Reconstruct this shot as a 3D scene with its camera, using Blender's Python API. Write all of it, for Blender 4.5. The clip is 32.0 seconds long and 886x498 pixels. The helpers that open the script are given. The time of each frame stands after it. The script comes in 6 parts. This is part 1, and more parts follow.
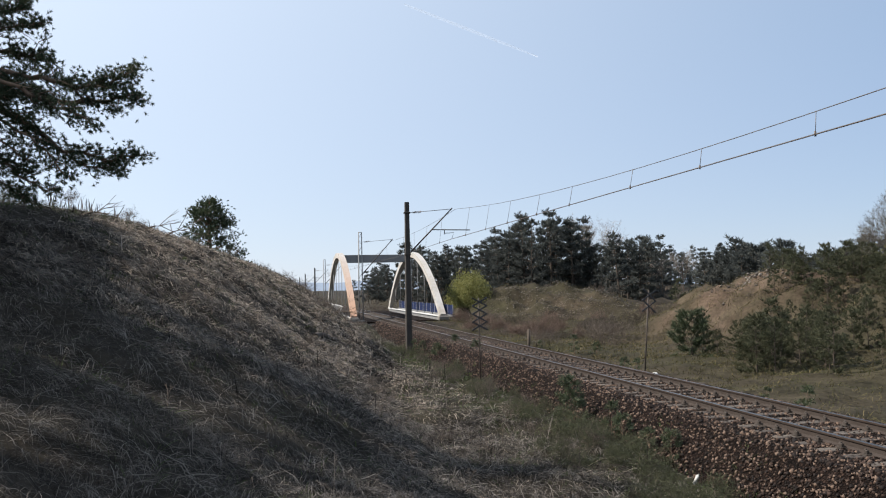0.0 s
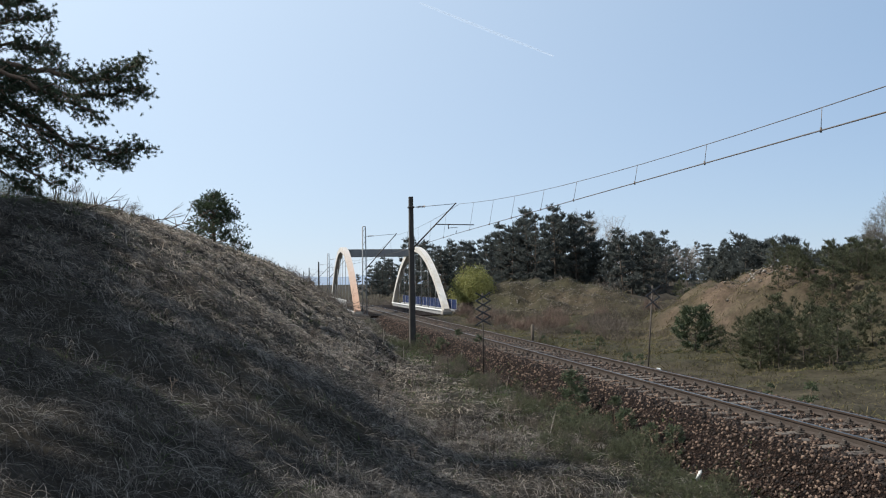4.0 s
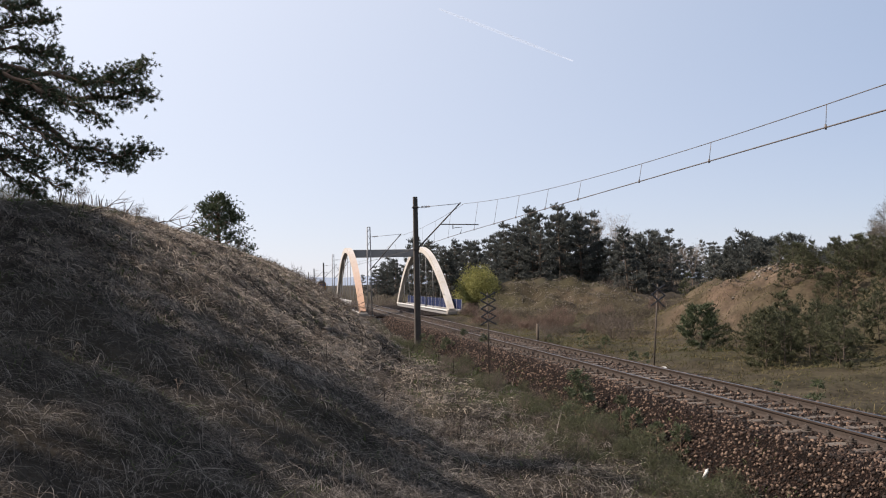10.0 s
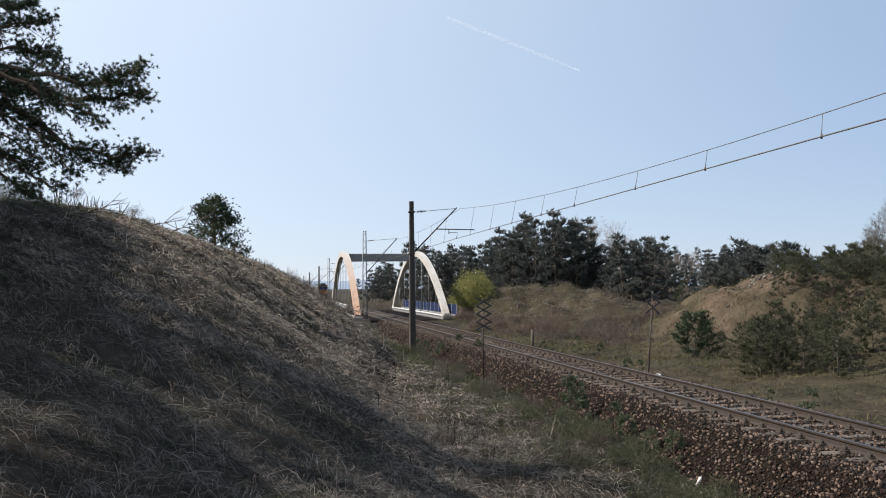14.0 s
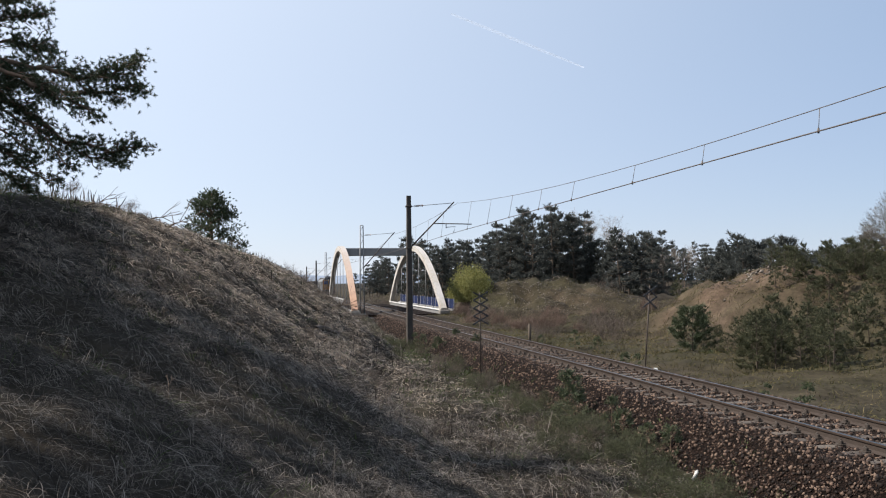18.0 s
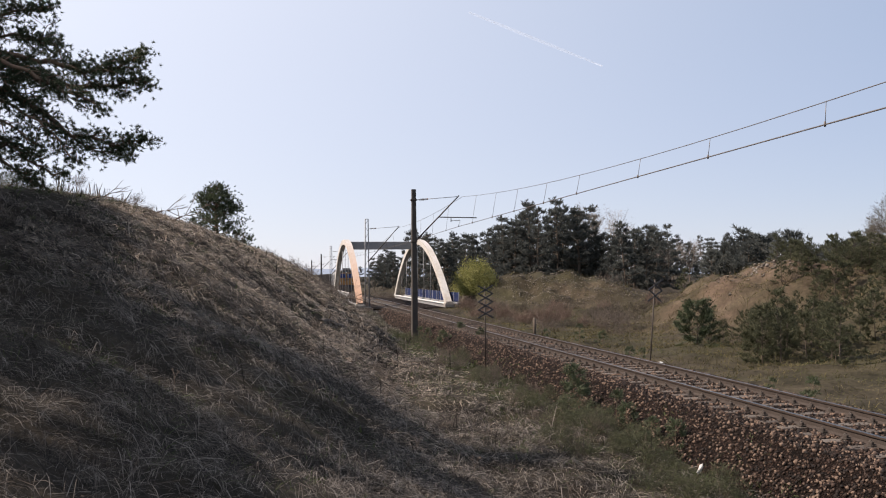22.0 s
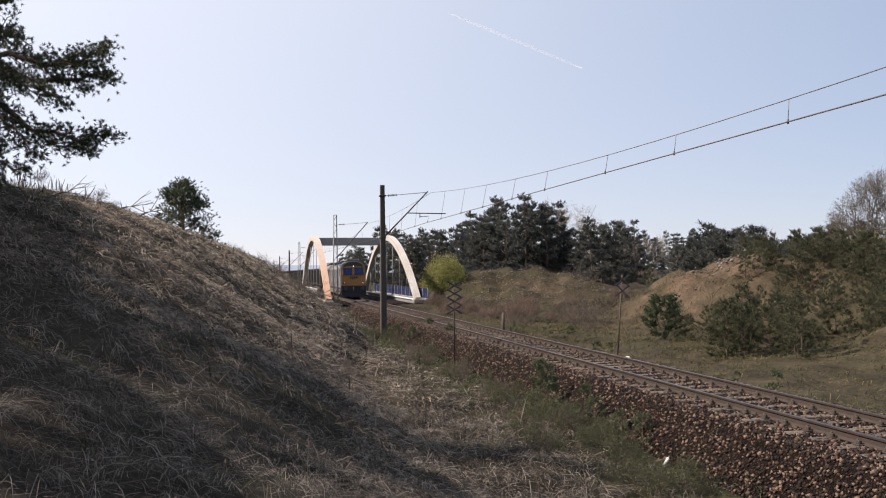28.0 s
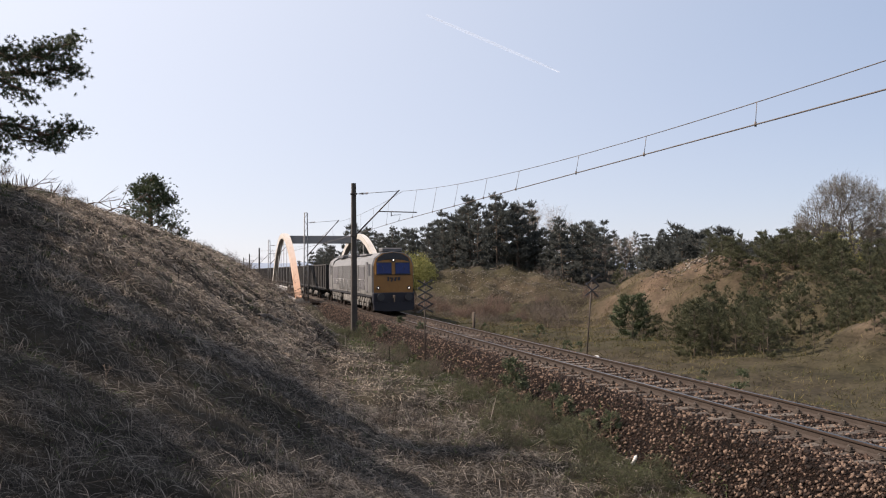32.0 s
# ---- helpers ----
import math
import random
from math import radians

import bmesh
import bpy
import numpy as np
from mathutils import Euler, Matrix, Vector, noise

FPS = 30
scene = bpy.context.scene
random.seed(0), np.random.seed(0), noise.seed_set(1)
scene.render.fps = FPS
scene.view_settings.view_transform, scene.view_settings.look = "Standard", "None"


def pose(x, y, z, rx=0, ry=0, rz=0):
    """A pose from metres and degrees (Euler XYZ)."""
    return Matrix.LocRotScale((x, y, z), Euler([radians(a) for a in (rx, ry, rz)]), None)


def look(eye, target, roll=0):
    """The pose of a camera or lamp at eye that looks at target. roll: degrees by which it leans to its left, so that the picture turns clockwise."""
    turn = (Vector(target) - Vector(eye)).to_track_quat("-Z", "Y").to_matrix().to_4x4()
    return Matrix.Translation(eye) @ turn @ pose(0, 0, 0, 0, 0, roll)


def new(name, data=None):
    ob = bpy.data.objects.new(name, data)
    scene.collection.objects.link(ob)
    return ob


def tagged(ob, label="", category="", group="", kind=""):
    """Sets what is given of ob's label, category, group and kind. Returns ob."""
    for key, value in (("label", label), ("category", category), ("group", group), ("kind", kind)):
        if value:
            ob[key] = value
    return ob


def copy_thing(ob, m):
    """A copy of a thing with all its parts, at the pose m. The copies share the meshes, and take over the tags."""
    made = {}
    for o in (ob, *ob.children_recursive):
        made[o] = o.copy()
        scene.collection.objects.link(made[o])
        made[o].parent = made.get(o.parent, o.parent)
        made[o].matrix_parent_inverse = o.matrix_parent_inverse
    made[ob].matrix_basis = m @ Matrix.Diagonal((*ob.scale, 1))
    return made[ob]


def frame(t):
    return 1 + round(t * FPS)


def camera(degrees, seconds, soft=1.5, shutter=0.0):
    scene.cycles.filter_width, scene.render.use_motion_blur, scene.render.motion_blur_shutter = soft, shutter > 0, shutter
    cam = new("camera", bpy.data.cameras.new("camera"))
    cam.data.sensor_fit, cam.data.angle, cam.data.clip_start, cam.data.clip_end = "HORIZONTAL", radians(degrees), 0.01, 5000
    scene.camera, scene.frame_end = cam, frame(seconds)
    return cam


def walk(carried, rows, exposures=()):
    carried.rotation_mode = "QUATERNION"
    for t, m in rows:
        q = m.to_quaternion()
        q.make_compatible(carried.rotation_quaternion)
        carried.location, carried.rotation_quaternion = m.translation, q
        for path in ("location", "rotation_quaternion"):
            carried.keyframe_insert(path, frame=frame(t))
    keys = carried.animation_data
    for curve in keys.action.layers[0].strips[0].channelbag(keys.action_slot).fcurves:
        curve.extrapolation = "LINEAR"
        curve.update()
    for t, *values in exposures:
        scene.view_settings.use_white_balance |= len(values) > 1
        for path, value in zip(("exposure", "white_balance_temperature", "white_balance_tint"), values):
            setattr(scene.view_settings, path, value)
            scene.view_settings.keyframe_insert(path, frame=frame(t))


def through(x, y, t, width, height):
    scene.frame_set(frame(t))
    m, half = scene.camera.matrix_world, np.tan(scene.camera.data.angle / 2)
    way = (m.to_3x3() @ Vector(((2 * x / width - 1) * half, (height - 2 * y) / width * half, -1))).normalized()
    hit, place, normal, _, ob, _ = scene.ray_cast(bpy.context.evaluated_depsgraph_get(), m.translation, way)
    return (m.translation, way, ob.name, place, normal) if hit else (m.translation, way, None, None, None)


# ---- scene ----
cam = camera(56.49, 32.0, soft=1.1)
EYE = (0.0, 0.0, 2.713)          # rail top is z = 0, the track runs along +y
TURNS = [  # seconds, yaw, pitch, roll
    (0, -11.42, 2.69, -1.11), (0.5, -11.62, 2.78, -1.18), (1, -11.41, 2.92, -1.23), (1.5, -11.20, 2.70, -1.21),
    (2, -11.16, 2.73, -1.23), (2.5, -11.12, 2.60, -1.00), (3, -11.36, 2.66, -0.95), (3.5, -11.11, 2.45, -0.82),
    (5.5, -11.33, 2.23, -0.82), (6, -11.23, 2.18, -0.78), (6.5, -10.81, 2.08, -0.71), (7, -10.85, 2.04, -1.02),
    (7.5, -10.96, 1.83, -0.88), (8, -10.85, 2.19, -0.84), (8.5, -10.80, 2.22, -0.95), (9, -10.50, 2.19, -0.93),
    (9.5, -10.65, 2.39, -1.09), (10, -10.82, 2.33, -1.20), (10.5, -10.98, 2.36, -1.31), (11, -10.87, 2.37, -1.34),
    (11.5, -10.94, 2.34, -1.19), (12, -10.86, 2.37, -1.22), (12.5, -10.96, 2.15, -1.14), (13, -11.13, 2.49, -0.96),
    (13.5, -11.21, 2.59, -0.92), (14, -11.12, 2.66, -0.61), (14.5, -11.02, 3.11, -0.91), (16.5, -11.12, 2.54, -0.75),
    (17, -11.16, 2.37, -0.74), (17.5, -11.11, 2.32, -0.59), (18, -11.31, 2.27, -0.61), (18.5, -11.05, 2.14, -0.63),
    (19, -11.08, 2.04, -0.52), (19.5, -10.93, 1.94, -0.41), (20, -10.85, 2.01, -0.21), (20.5, -10.77, 2.23, -0.78),
    (21, -10.61, 2.18, -0.68), (21.5, -10.62, 2.00, -0.78), (22, -10.96, 1.83, -0.56), (22.5, -11.64, 1.74, -0.48),
    (23, -11.94, 1.94, -0.56), (23.5, -11.83, 1.79, -0.87), (24, -12.02, 1.65, -0.90), (24.5, -12.17, 1.61, -0.78),
    (25, -12.17, 1.58, -0.75), (25.5, -12.33, 1.67, -0.76), (27.5, -13.00, 1.60, -0.73), (28, -13.12, 1.52, -0.73),
    (28.5, -13.35, 1.59, -0.70), (29, -13.52, 1.63, -0.69), (29.5, -13.40, 1.64, -0.82), (30, -13.61, 1.44, -0.81),
    (30.5, -13.82, 1.61, -0.67), (31, -14.11, 1.61, -0.56), (31.5, -14.66, 1.51, -0.47), (32, -15.12, 1.42, -0.39)]
EXPOSURES = [(0, 0.81, 6450, 12), (3, 0.75, 6200, 8), (4.2, 0.76, 6250, 9), (5.5, 0.82, 6600, 14), (6.5, 0.85, 6850, 17), (8, 0.86, 7000, 19), (13.2, 0.86, 6900, 18), (14, 0.81, 6450, 12),
             (15, 0.78, 6250, 9), (17.3, 0.78, 6250, 9), (18.5, 0.86, 6850, 18), (19.5, 0.86, 7000, 20), (25, 0.90, 7100, 20), (32, 0.93, 7150, 20)]


def lens_pose(yaw, pitch, roll):
    return Matrix.Translation(EYE) @ pose(0, 0, 0, 90, 0, yaw) @ pose(0, 0, 0, pitch, 0, 0) @ pose(0, 0, 0, 0, 0, roll)


walk(cam, [(t, lens_pose(a, b, c)) for t, a, b, c in TURNS], EXPOSURES)

# ---- sky and sun ----
SUN = Vector((-0.72, 0.14, 0.70)).normalized()
SUN_EL = math.asin(SUN.z)
SUN_ROT = math.atan2(SUN.x, SUN.y)
world = bpy.data.worlds.new("sky")
scene.world = world
world.use_nodes = True
wt = world.node_tree
wt.nodes.clear()
w_out = wt.nodes.new("ShaderNodeOutputWorld")
w_bg = wt.nodes.new("ShaderNodeBackground")
w_sky = wt.nodes.new("ShaderNodeTexSky")
w_sky.sky_type = "NISHITA"
w_sky.sun_disc = False
w_sky.sun_elevation = SUN_EL
w_sky.sun_rotation = SUN_ROT
w_sky.altitude = 100
w_sky.air_density = 1.0
w_sky.dust_density = 0.1
w_sky.ozone_density = 1.0
w_bg.inputs["Strength"].default_value = 0.1
# spring haze evens out the sky
w_haze = wt.nodes.new("ShaderNodeMix")
w_haze.data_type = "RGBA"
w_haze.inputs["Factor"].default_value = 0.82
w_dir, w_dot, w_near, w_tint = [wt.nodes.new(k) for k in ("ShaderNodeTexCoord", "ShaderNodeVectorMath", "ShaderNodeMapRange", "ShaderNodeMix")]
w_dot.operation = "DOT_PRODUCT"
w_dot.inputs[1].default_value = SUN
wt.links.new(w_dir.outputs["Generated"], w_dot.inputs[0])
w_near.inputs["From Min"].default_value = -0.3
w_near.inputs["From Max"].default_value = 0.6
wt.links.new(w_dot.outputs["Value"], w_near.inputs["Value"])
w_tint.data_type = "RGBA"
w_tint.inputs["A"].default_value = (1.5, 2.28, 3.45, 1)
w_tint.inputs["B"].default_value = (4.95, 5.6, 6.3, 1)
wt.links.new(w_near.outputs[0], w_tint.inputs["Factor"])
# the haze thickens and pales towards the horizon
w_split, w_low, w_pale = [wt.nodes.new(k) for k in ("ShaderNodeSeparateXYZ", "ShaderNodeMapRange", "ShaderNodeMix")]
wt.links.new(w_dir.outputs["Generated"], w_split.inputs[0])
w_low.inputs["From Max"].default_value = 0.32
w_low.inputs["To Min"].default_value = 0.4
w_low.inputs["To Max"].default_value = 0.0
wt.links.new(w_split.outputs["Z"], w_low.inputs["Value"])
w_pale.data_type = "RGBA"
w_pale.inputs["B"].default_value = (4.2, 4.75, 5.7, 1)
wt.links.new(w_low.outputs[0], w_pale.inputs["Factor"])
wt.links.new(w_tint.outputs["Result"], w_pale.inputs["A"])
wt.links.new(w_pale.outputs["Result"], w_haze.inputs["B"])
wt.links.new(w_sky.outputs[0], w_haze.inputs["A"])
wt.links.new(w_haze.outputs["Result"], w_bg.inputs[0])
wt.links.new(w_bg.outputs[0], w_out.inputs[0])
sun_lamp = bpy.data.lights.new("sun", "SUN")
sun_lamp.energy = 5.0
sun_lamp.angle = radians(0.6)
sun_lamp.color = (1.0, 0.93, 0.82)
sun_ob = new("sun", sun_lamp)
sun_ob.matrix_basis = look(SUN * 50, (0, 0, 0))


# ---- materials ----
def surface(name, stops, scale=4.0, rough=0.8, metal=0.0, bump=0.0, fine=None, per_object=0.0, per_island=0.0,
            stretch=(1, 1, 1), spec=0.5, through=0.0, attr=None):
    """A noise-driven surface: stops are colours from low to high noise; fine: scale of the second noise."""
    m = bpy.data.materials.new(name)
    m.use_nodes = True
    nt = m.node_tree
    nt.nodes.clear()
    n, link = nt.nodes.new, nt.links.new
    out, bsdf = n("ShaderNodeOutputMaterial"), n("ShaderNodeBsdfPrincipled")
    coord, mapping = n("ShaderNodeTexCoord"), n("ShaderNodeMapping")
    mapping.inputs["Scale"].default_value = stretch
    link(coord.outputs["Object"], mapping.inputs[0])
    big, small, mix, ramp = n("ShaderNodeTexNoise"), n("ShaderNodeTexNoise"), n("ShaderNodeMath"), n("ShaderNodeValToRGB")
    big.inputs["Scale"].default_value, big.inputs["Detail"].default_value = scale, 4
    small.inputs["Scale"].default_value, small.inputs["Detail"].default_value = fine or scale * 9, 3
    for t in (big, small):
        link(mapping.outputs[0], t.inputs["Vector"])
    mix.operation = "MULTIPLY_ADD"
    mix.inputs[1].default_value = 0.45
    half = n("ShaderNodeMath")
    half.operation = "MULTIPLY"
    half.inputs[1].default_value = 0.55
    link(big.outputs[0], half.inputs[0])
    link(small.outputs[0], mix.inputs[0])
    link(half.outputs[0], mix.inputs[2])
    value = mix.outputs[0]
    if per_object or per_island:
        add = n("ShaderNodeMath")
        add.operation = "MULTIPLY_ADD"
        src = n("ShaderNodeObjectInfo").outputs["Random"] if per_object else n("ShaderNodeNewGeometry").outputs["Random Per Island"]
        link(src, add.inputs[0])
        add.inputs[1].default_value = per_object or per_island
        base = n("ShaderNodeMath")
        base.operation = "SUBTRACT"
        link(value, base.inputs[0])
        base.inputs[1].default_value = (per_object or per_island) / 2
        link(base.outputs[0], add.inputs[2])
        value = add.outputs[0]
    e = ramp.color_ramp.elements
    lo, hi = 0.3, 0.7
    while len(e) < len(stops):
        e.new(0.5)
    for i, c in enumerate(stops):
        e[i].position = lo + (hi - lo) * i / max(1, len(stops) - 1)
        e[i].color = (*c, 1)
    link(value, ramp.inputs[0])
    colour = ramp.outputs[0]
    if attr:
        for key, tint in attr:
            at, mx = n("ShaderNodeAttribute"), n("ShaderNodeMix")
            at.attribute_name = key
            mx.data_type = "RGBA"
            link(at.outputs["Fac"], mx.inputs["Factor"])
            link(colour, mx.inputs["A"])
            tr = n("ShaderNodeValToRGB")
            for i, c in enumerate(tint):
                tr.color_ramp.elements[i].color = (*c, 1)
                tr.color_ramp.elements[i].position = 0.35 + 0.3 * i
            link(value, tr.inputs[0])
            link(tr.outputs[0], mx.inputs["B"])
            colour = mx.outputs["Result"]
    link(colour, bsdf.inputs["Base Color"])
    bsdf.inputs["Roughness"].default_value = rough
    bsdf.inputs["Metallic"].default_value = metal
    bsdf.inputs["Specular IOR Level"].default_value = spec
    if bump:
        b = n("ShaderNodeBump")
        b.inputs["Strength"].default_value = min(1.0, bump)
        b.inputs["Distance"].default_value = 0.02
        link(value, b.inputs["Height"])
        link(b.outputs[0], bsdf.inputs["Normal"])
    shader = bsdf.outputs[0]
    if through:
        tl, ms = n("ShaderNodeBsdfTranslucent"), n("ShaderNodeMixShader")
        link(colour, tl.inputs[0])
        ms.inputs[0].default_value = through
        link(shader, ms.inputs[1])
        link(tl.outputs[0], ms.inputs[2])
        shader = ms.outputs[0]
    link(shader, out.inputs[0])
    return m


def glow(name, colour, strength):
    m = bpy.data.materials.new(name)
    m.use_nodes = True
    b = m.node_tree.nodes["Principled BSDF"]
    b.inputs["Base Color"].default_value = (*colour, 1)
    b.inputs["Emission Color"].default_value = (*colour, 1)
    b.inputs["Emission Strength"].default_value = strength
    return m


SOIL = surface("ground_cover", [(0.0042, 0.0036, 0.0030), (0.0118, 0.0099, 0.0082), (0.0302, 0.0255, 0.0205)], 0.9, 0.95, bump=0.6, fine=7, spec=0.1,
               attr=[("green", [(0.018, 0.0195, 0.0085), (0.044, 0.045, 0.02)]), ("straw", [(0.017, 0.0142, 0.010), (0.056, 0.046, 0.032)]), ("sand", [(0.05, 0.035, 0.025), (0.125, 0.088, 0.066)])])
STRAW = surface("dry_grass", [(0.0079, 0.0068, 0.0061), (0.0339, 0.0287, 0.0247), (0.1048, 0.0900, 0.0777), (0.2660, 0.2417, 0.2168)], 1.6, 0.6, fine=6, per_island=0.4, spec=0.25, through=0.42)
# brighter copy of the dry grass: sunlight on flank and ditch put into colour
LIT_STRAW = surface("sunlit_grass", [(0.0438, 0.0363, 0.0294), (0.1375, 0.1125, 0.0896), (0.2875, 0.2375, 0.1920), (0.5250, 0.4625, 0.3840)], 1.3, 0.6, fine=6, per_island=0.4, spec=0.25, through=0.42)
GREEN_GRASS = surface("green_grass", [(0.0192, 0.0304, 0.0101), (0.0416, 0.0592, 0.0187), (0.0768, 0.0975, 0.0360)], 0.6, 0.7, per_island=0.3, spec=0.25, through=0.3)
WEED = surface("dead_stalks", [(0.05, 0.038, 0.03), (0.12, 0.09, 0.065)], 3, 0.85)
STONE = surface("ballast_stone", [(0.0062, 0.0036, 0.0027), (0.017, 0.0098, 0.007), (0.036, 0.021, 0.015), (0.125, 0.086, 0.064)], 2.0, 0.85, fine=30, per_island=0.55, bump=0.3, spec=0.3)


def stone_bed(name, stops, per_metre):
    """Packed crushed stone: a cell pattern, the shade in the gaps darkened into its colour, with relief between the
    cells.
    """
    m = surface(name, stops, 2.5, 0.95, fine=60, spec=0.1)
    nt = m.node_tree
    n, link = nt.nodes.new, nt.links.new
    bsdf = next(k for k in nt.nodes if k.type == "BSDF_PRINCIPLED")
    ramp = next(k for k in nt.nodes if k.type == "VALTORGB")
    coord = next(k for k in nt.nodes if k.type == "TEX_COORD")
    cell, gap, tone, dark, up = n("ShaderNodeTexVoronoi"), n("ShaderNodeTexVoronoi"), n("ShaderNodeMix"), n("ShaderNodeMix"), n("ShaderNodeBump")
    gap.feature = "DISTANCE_TO_EDGE"
    for k in (cell, gap):
        k.inputs["Scale"].default_value = per_metre
        link(coord.outputs["Object"], k.inputs["Vector"])
    bw = n("ShaderNodeRGBToBW")
    link(cell.outputs["Color"], bw.inputs[0])
    pick = n("ShaderNodeValToRGB")
    for e, p, c in zip(pick.color_ramp.elements, (0.25, 0.8), (0.45, 1.9)):
        e.position, e.color = p, (c, c, c, 1)
    link(bw.outputs[0], pick.inputs[0])
    tone.data_type = dark.data_type = "RGBA"
    tone.blend_type = dark.blend_type = "MULTIPLY"
    tone.inputs["Factor"].default_value = dark.inputs["Factor"].default_value = 1.0
    link(ramp.outputs[0], tone.inputs["A"])
    link(pick.outputs[0], tone.inputs["B"])
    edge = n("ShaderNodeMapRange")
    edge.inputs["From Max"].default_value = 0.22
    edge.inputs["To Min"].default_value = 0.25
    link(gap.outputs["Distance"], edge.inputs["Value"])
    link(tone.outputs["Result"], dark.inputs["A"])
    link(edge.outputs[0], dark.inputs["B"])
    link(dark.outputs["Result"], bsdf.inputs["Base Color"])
    up.inputs["Strength"].default_value = 1.0
    up.inputs["Distance"].default_value = 0.05
    link(edge.outputs[0], up.inputs["Height"])
    link(up.outputs[0], bsdf.inputs["Normal"])
    return m


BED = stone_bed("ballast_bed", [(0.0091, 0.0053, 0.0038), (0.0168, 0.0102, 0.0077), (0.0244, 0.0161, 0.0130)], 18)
RAIL = surface("rusty_rail", [(0.02, 0.014, 0.011), (0.042, 0.03, 0.024)], 6, 0.85, metal=0.0, bump=0.1, spec=0.2)
# the light that the web catches is put into this paler colour
RAIL_WEB = surface("lit_rail_web", [(0.0275, 0.0210, 0.0180), (0.0475, 0.0380, 0.0330)], 5, 0.9, fine=40, spec=0.2)
RAIL_TOP = surface("polished_rail_head", [(0.0809, 0.0770, 0.0731), (0.1155, 0.1116, 0.1078)], 12, 0.3, metal=1.0, stretch=(1, 0.1, 1))
TIE = surface("weathered_sleeper", [(0.0224, 0.0165, 0.0129), (0.0468, 0.0368, 0.0296), (0.0862, 0.0718, 0.0594)], 3, 0.9, bump=0.5, per_object=0.35, stretch=(0.3, 2, 2))
IRON = surface("dark_iron", [(0.03, 0.025, 0.022), (0.07, 0.055, 0.045)], 8, 0.75, metal=0.3)
CONCRETE_DARK = surface("old_pole_concrete", [(0.032, 0.0272, 0.024), (0.06, 0.0528, 0.0456)], 2.5, 0.9, bump=0.3, fine=22)
CONCRETE = surface("stained_concrete", [(0.13, 0.12, 0.11), (0.24, 0.225, 0.20)], 2, 0.85, bump=0.2)
GALV = surface("galvanised_steel", [(0.22, 0.22, 0.22), (0.34, 0.34, 0.34)], 3, 0.55, metal=0.5)
WIRE = surface("copper_wire", [(0.06, 0.05, 0.045), (0.10, 0.085, 0.075)], 2, 0.6, metal=0.4)
PORCELAIN = surface("brown_insulator", [(0.10, 0.05, 0.03), (0.14, 0.07, 0.04)], 4, 0.3)
CREAM = surface("cream_bridge_paint", [(0.2715, 0.2450, 0.2047), (0.3394, 0.3223, 0.2957), (0.3888, 0.3804, 0.3715)], 0.35, 0.55, fine=3, bump=0.05, attr=[("fade", [(0.34, 0.185, 0.11), (0.42, 0.255, 0.165)])])
GREY_STEEL = surface("grey_bridge_steel", [(0.13, 0.13, 0.13), (0.20, 0.20, 0.20)], 0.8, 0.6)
BLUE_PANEL = surface("blue_parapet_panel", [(0.009, 0.014, 0.042), (0.015, 0.025, 0.068)], 1.5, 0.9, spec=0.08)
WHITE_STEEL = surface("white_girder_paint", [(0.4340, 0.4340, 0.4200), (0.5460, 0.5460, 0.5320)], 1.0, 0.6)
OLD_WOOD = surface("weathered_dark_wood", [(0.035, 0.027, 0.02), (0.085, 0.066, 0.05)], 4, 0.9, bump=0.4, stretch=(1, 1, 0.2))
BARK = surface("pine_bark", [(0.06, 0.045, 0.035), (0.14, 0.095, 0.065), (0.22, 0.13, 0.08)], 3, 0.95, bump=0.6, stretch=(1, 1, 0.25))
TWIG = surface("grey_twigs", [(0.10, 0.085, 0.07), (0.20, 0.175, 0.15)], 2, 0.9)
NEEDLE = surface("pine_needles", [(0.0270, 0.0408, 0.0224), (0.0498, 0.0673, 0.0351), (0.0850, 0.1040, 0.0531)], 0.8, 0.6, per_island=0.3, spec=0.3, through=0.15)
# needles of the distant pines, greyed and flattened in colour for the haze
NEEDLE_HAZED = surface("haze_grey_needles", [(0.0459, 0.0518, 0.0509), (0.0772, 0.0847, 0.0792), (0.1206, 0.1274, 0.1160)], 0.25, 0.9, per_island=0.14, per_object=0.0, spec=0.05, through=0.3)
NEEDLE_YOUNG = surface("young_pine_needles", [(0.0318, 0.0378, 0.0229), (0.0601, 0.0657, 0.0371), (0.1017, 0.1028, 0.0599)], 0.6, 0.7, per_island=0.35, spec=0.2, through=0.35)
WILLOW_LEAF = surface("fresh_willow_leaves", [(0.12, 0.124, 0.036), (0.192, 0.192, 0.056), (0.264, 0.256, 0.088)], 0.8, 0.7, per_island=0.3, through=0.35)
PALE_TWIG = surface("pale_fine_twigs", [(0.16, 0.14, 0.12), (0.28, 0.25, 0.22)], 1.0, 0.9, per_island=0.3)
DARK_TWIG = surface("dark_grey_twigs", [(0.035, 0.031, 0.027), (0.075, 0.066, 0.058)], 2, 0.9)
BUD = surface("opening_buds", [(0.0825, 0.0735, 0.0585), (0.1425, 0.1275, 0.1013)], 1.0, 0.8, per_island=0.4, through=0.3)
BRUSH = surface("bare_brushwood", [(0.0612, 0.0507, 0.0426), (0.1088, 0.0915, 0.0790), (0.1700, 0.1443, 0.1254)], 0.4, 0.9, per_island=0.35, spec=0.1, through=0.3)
OLIVE = surface("olive_spring_leaves", [(0.09, 0.09, 0.035), (0.17, 0.165, 0.06)], 0.8, 0.8, per_island=0.3, through=0.3)
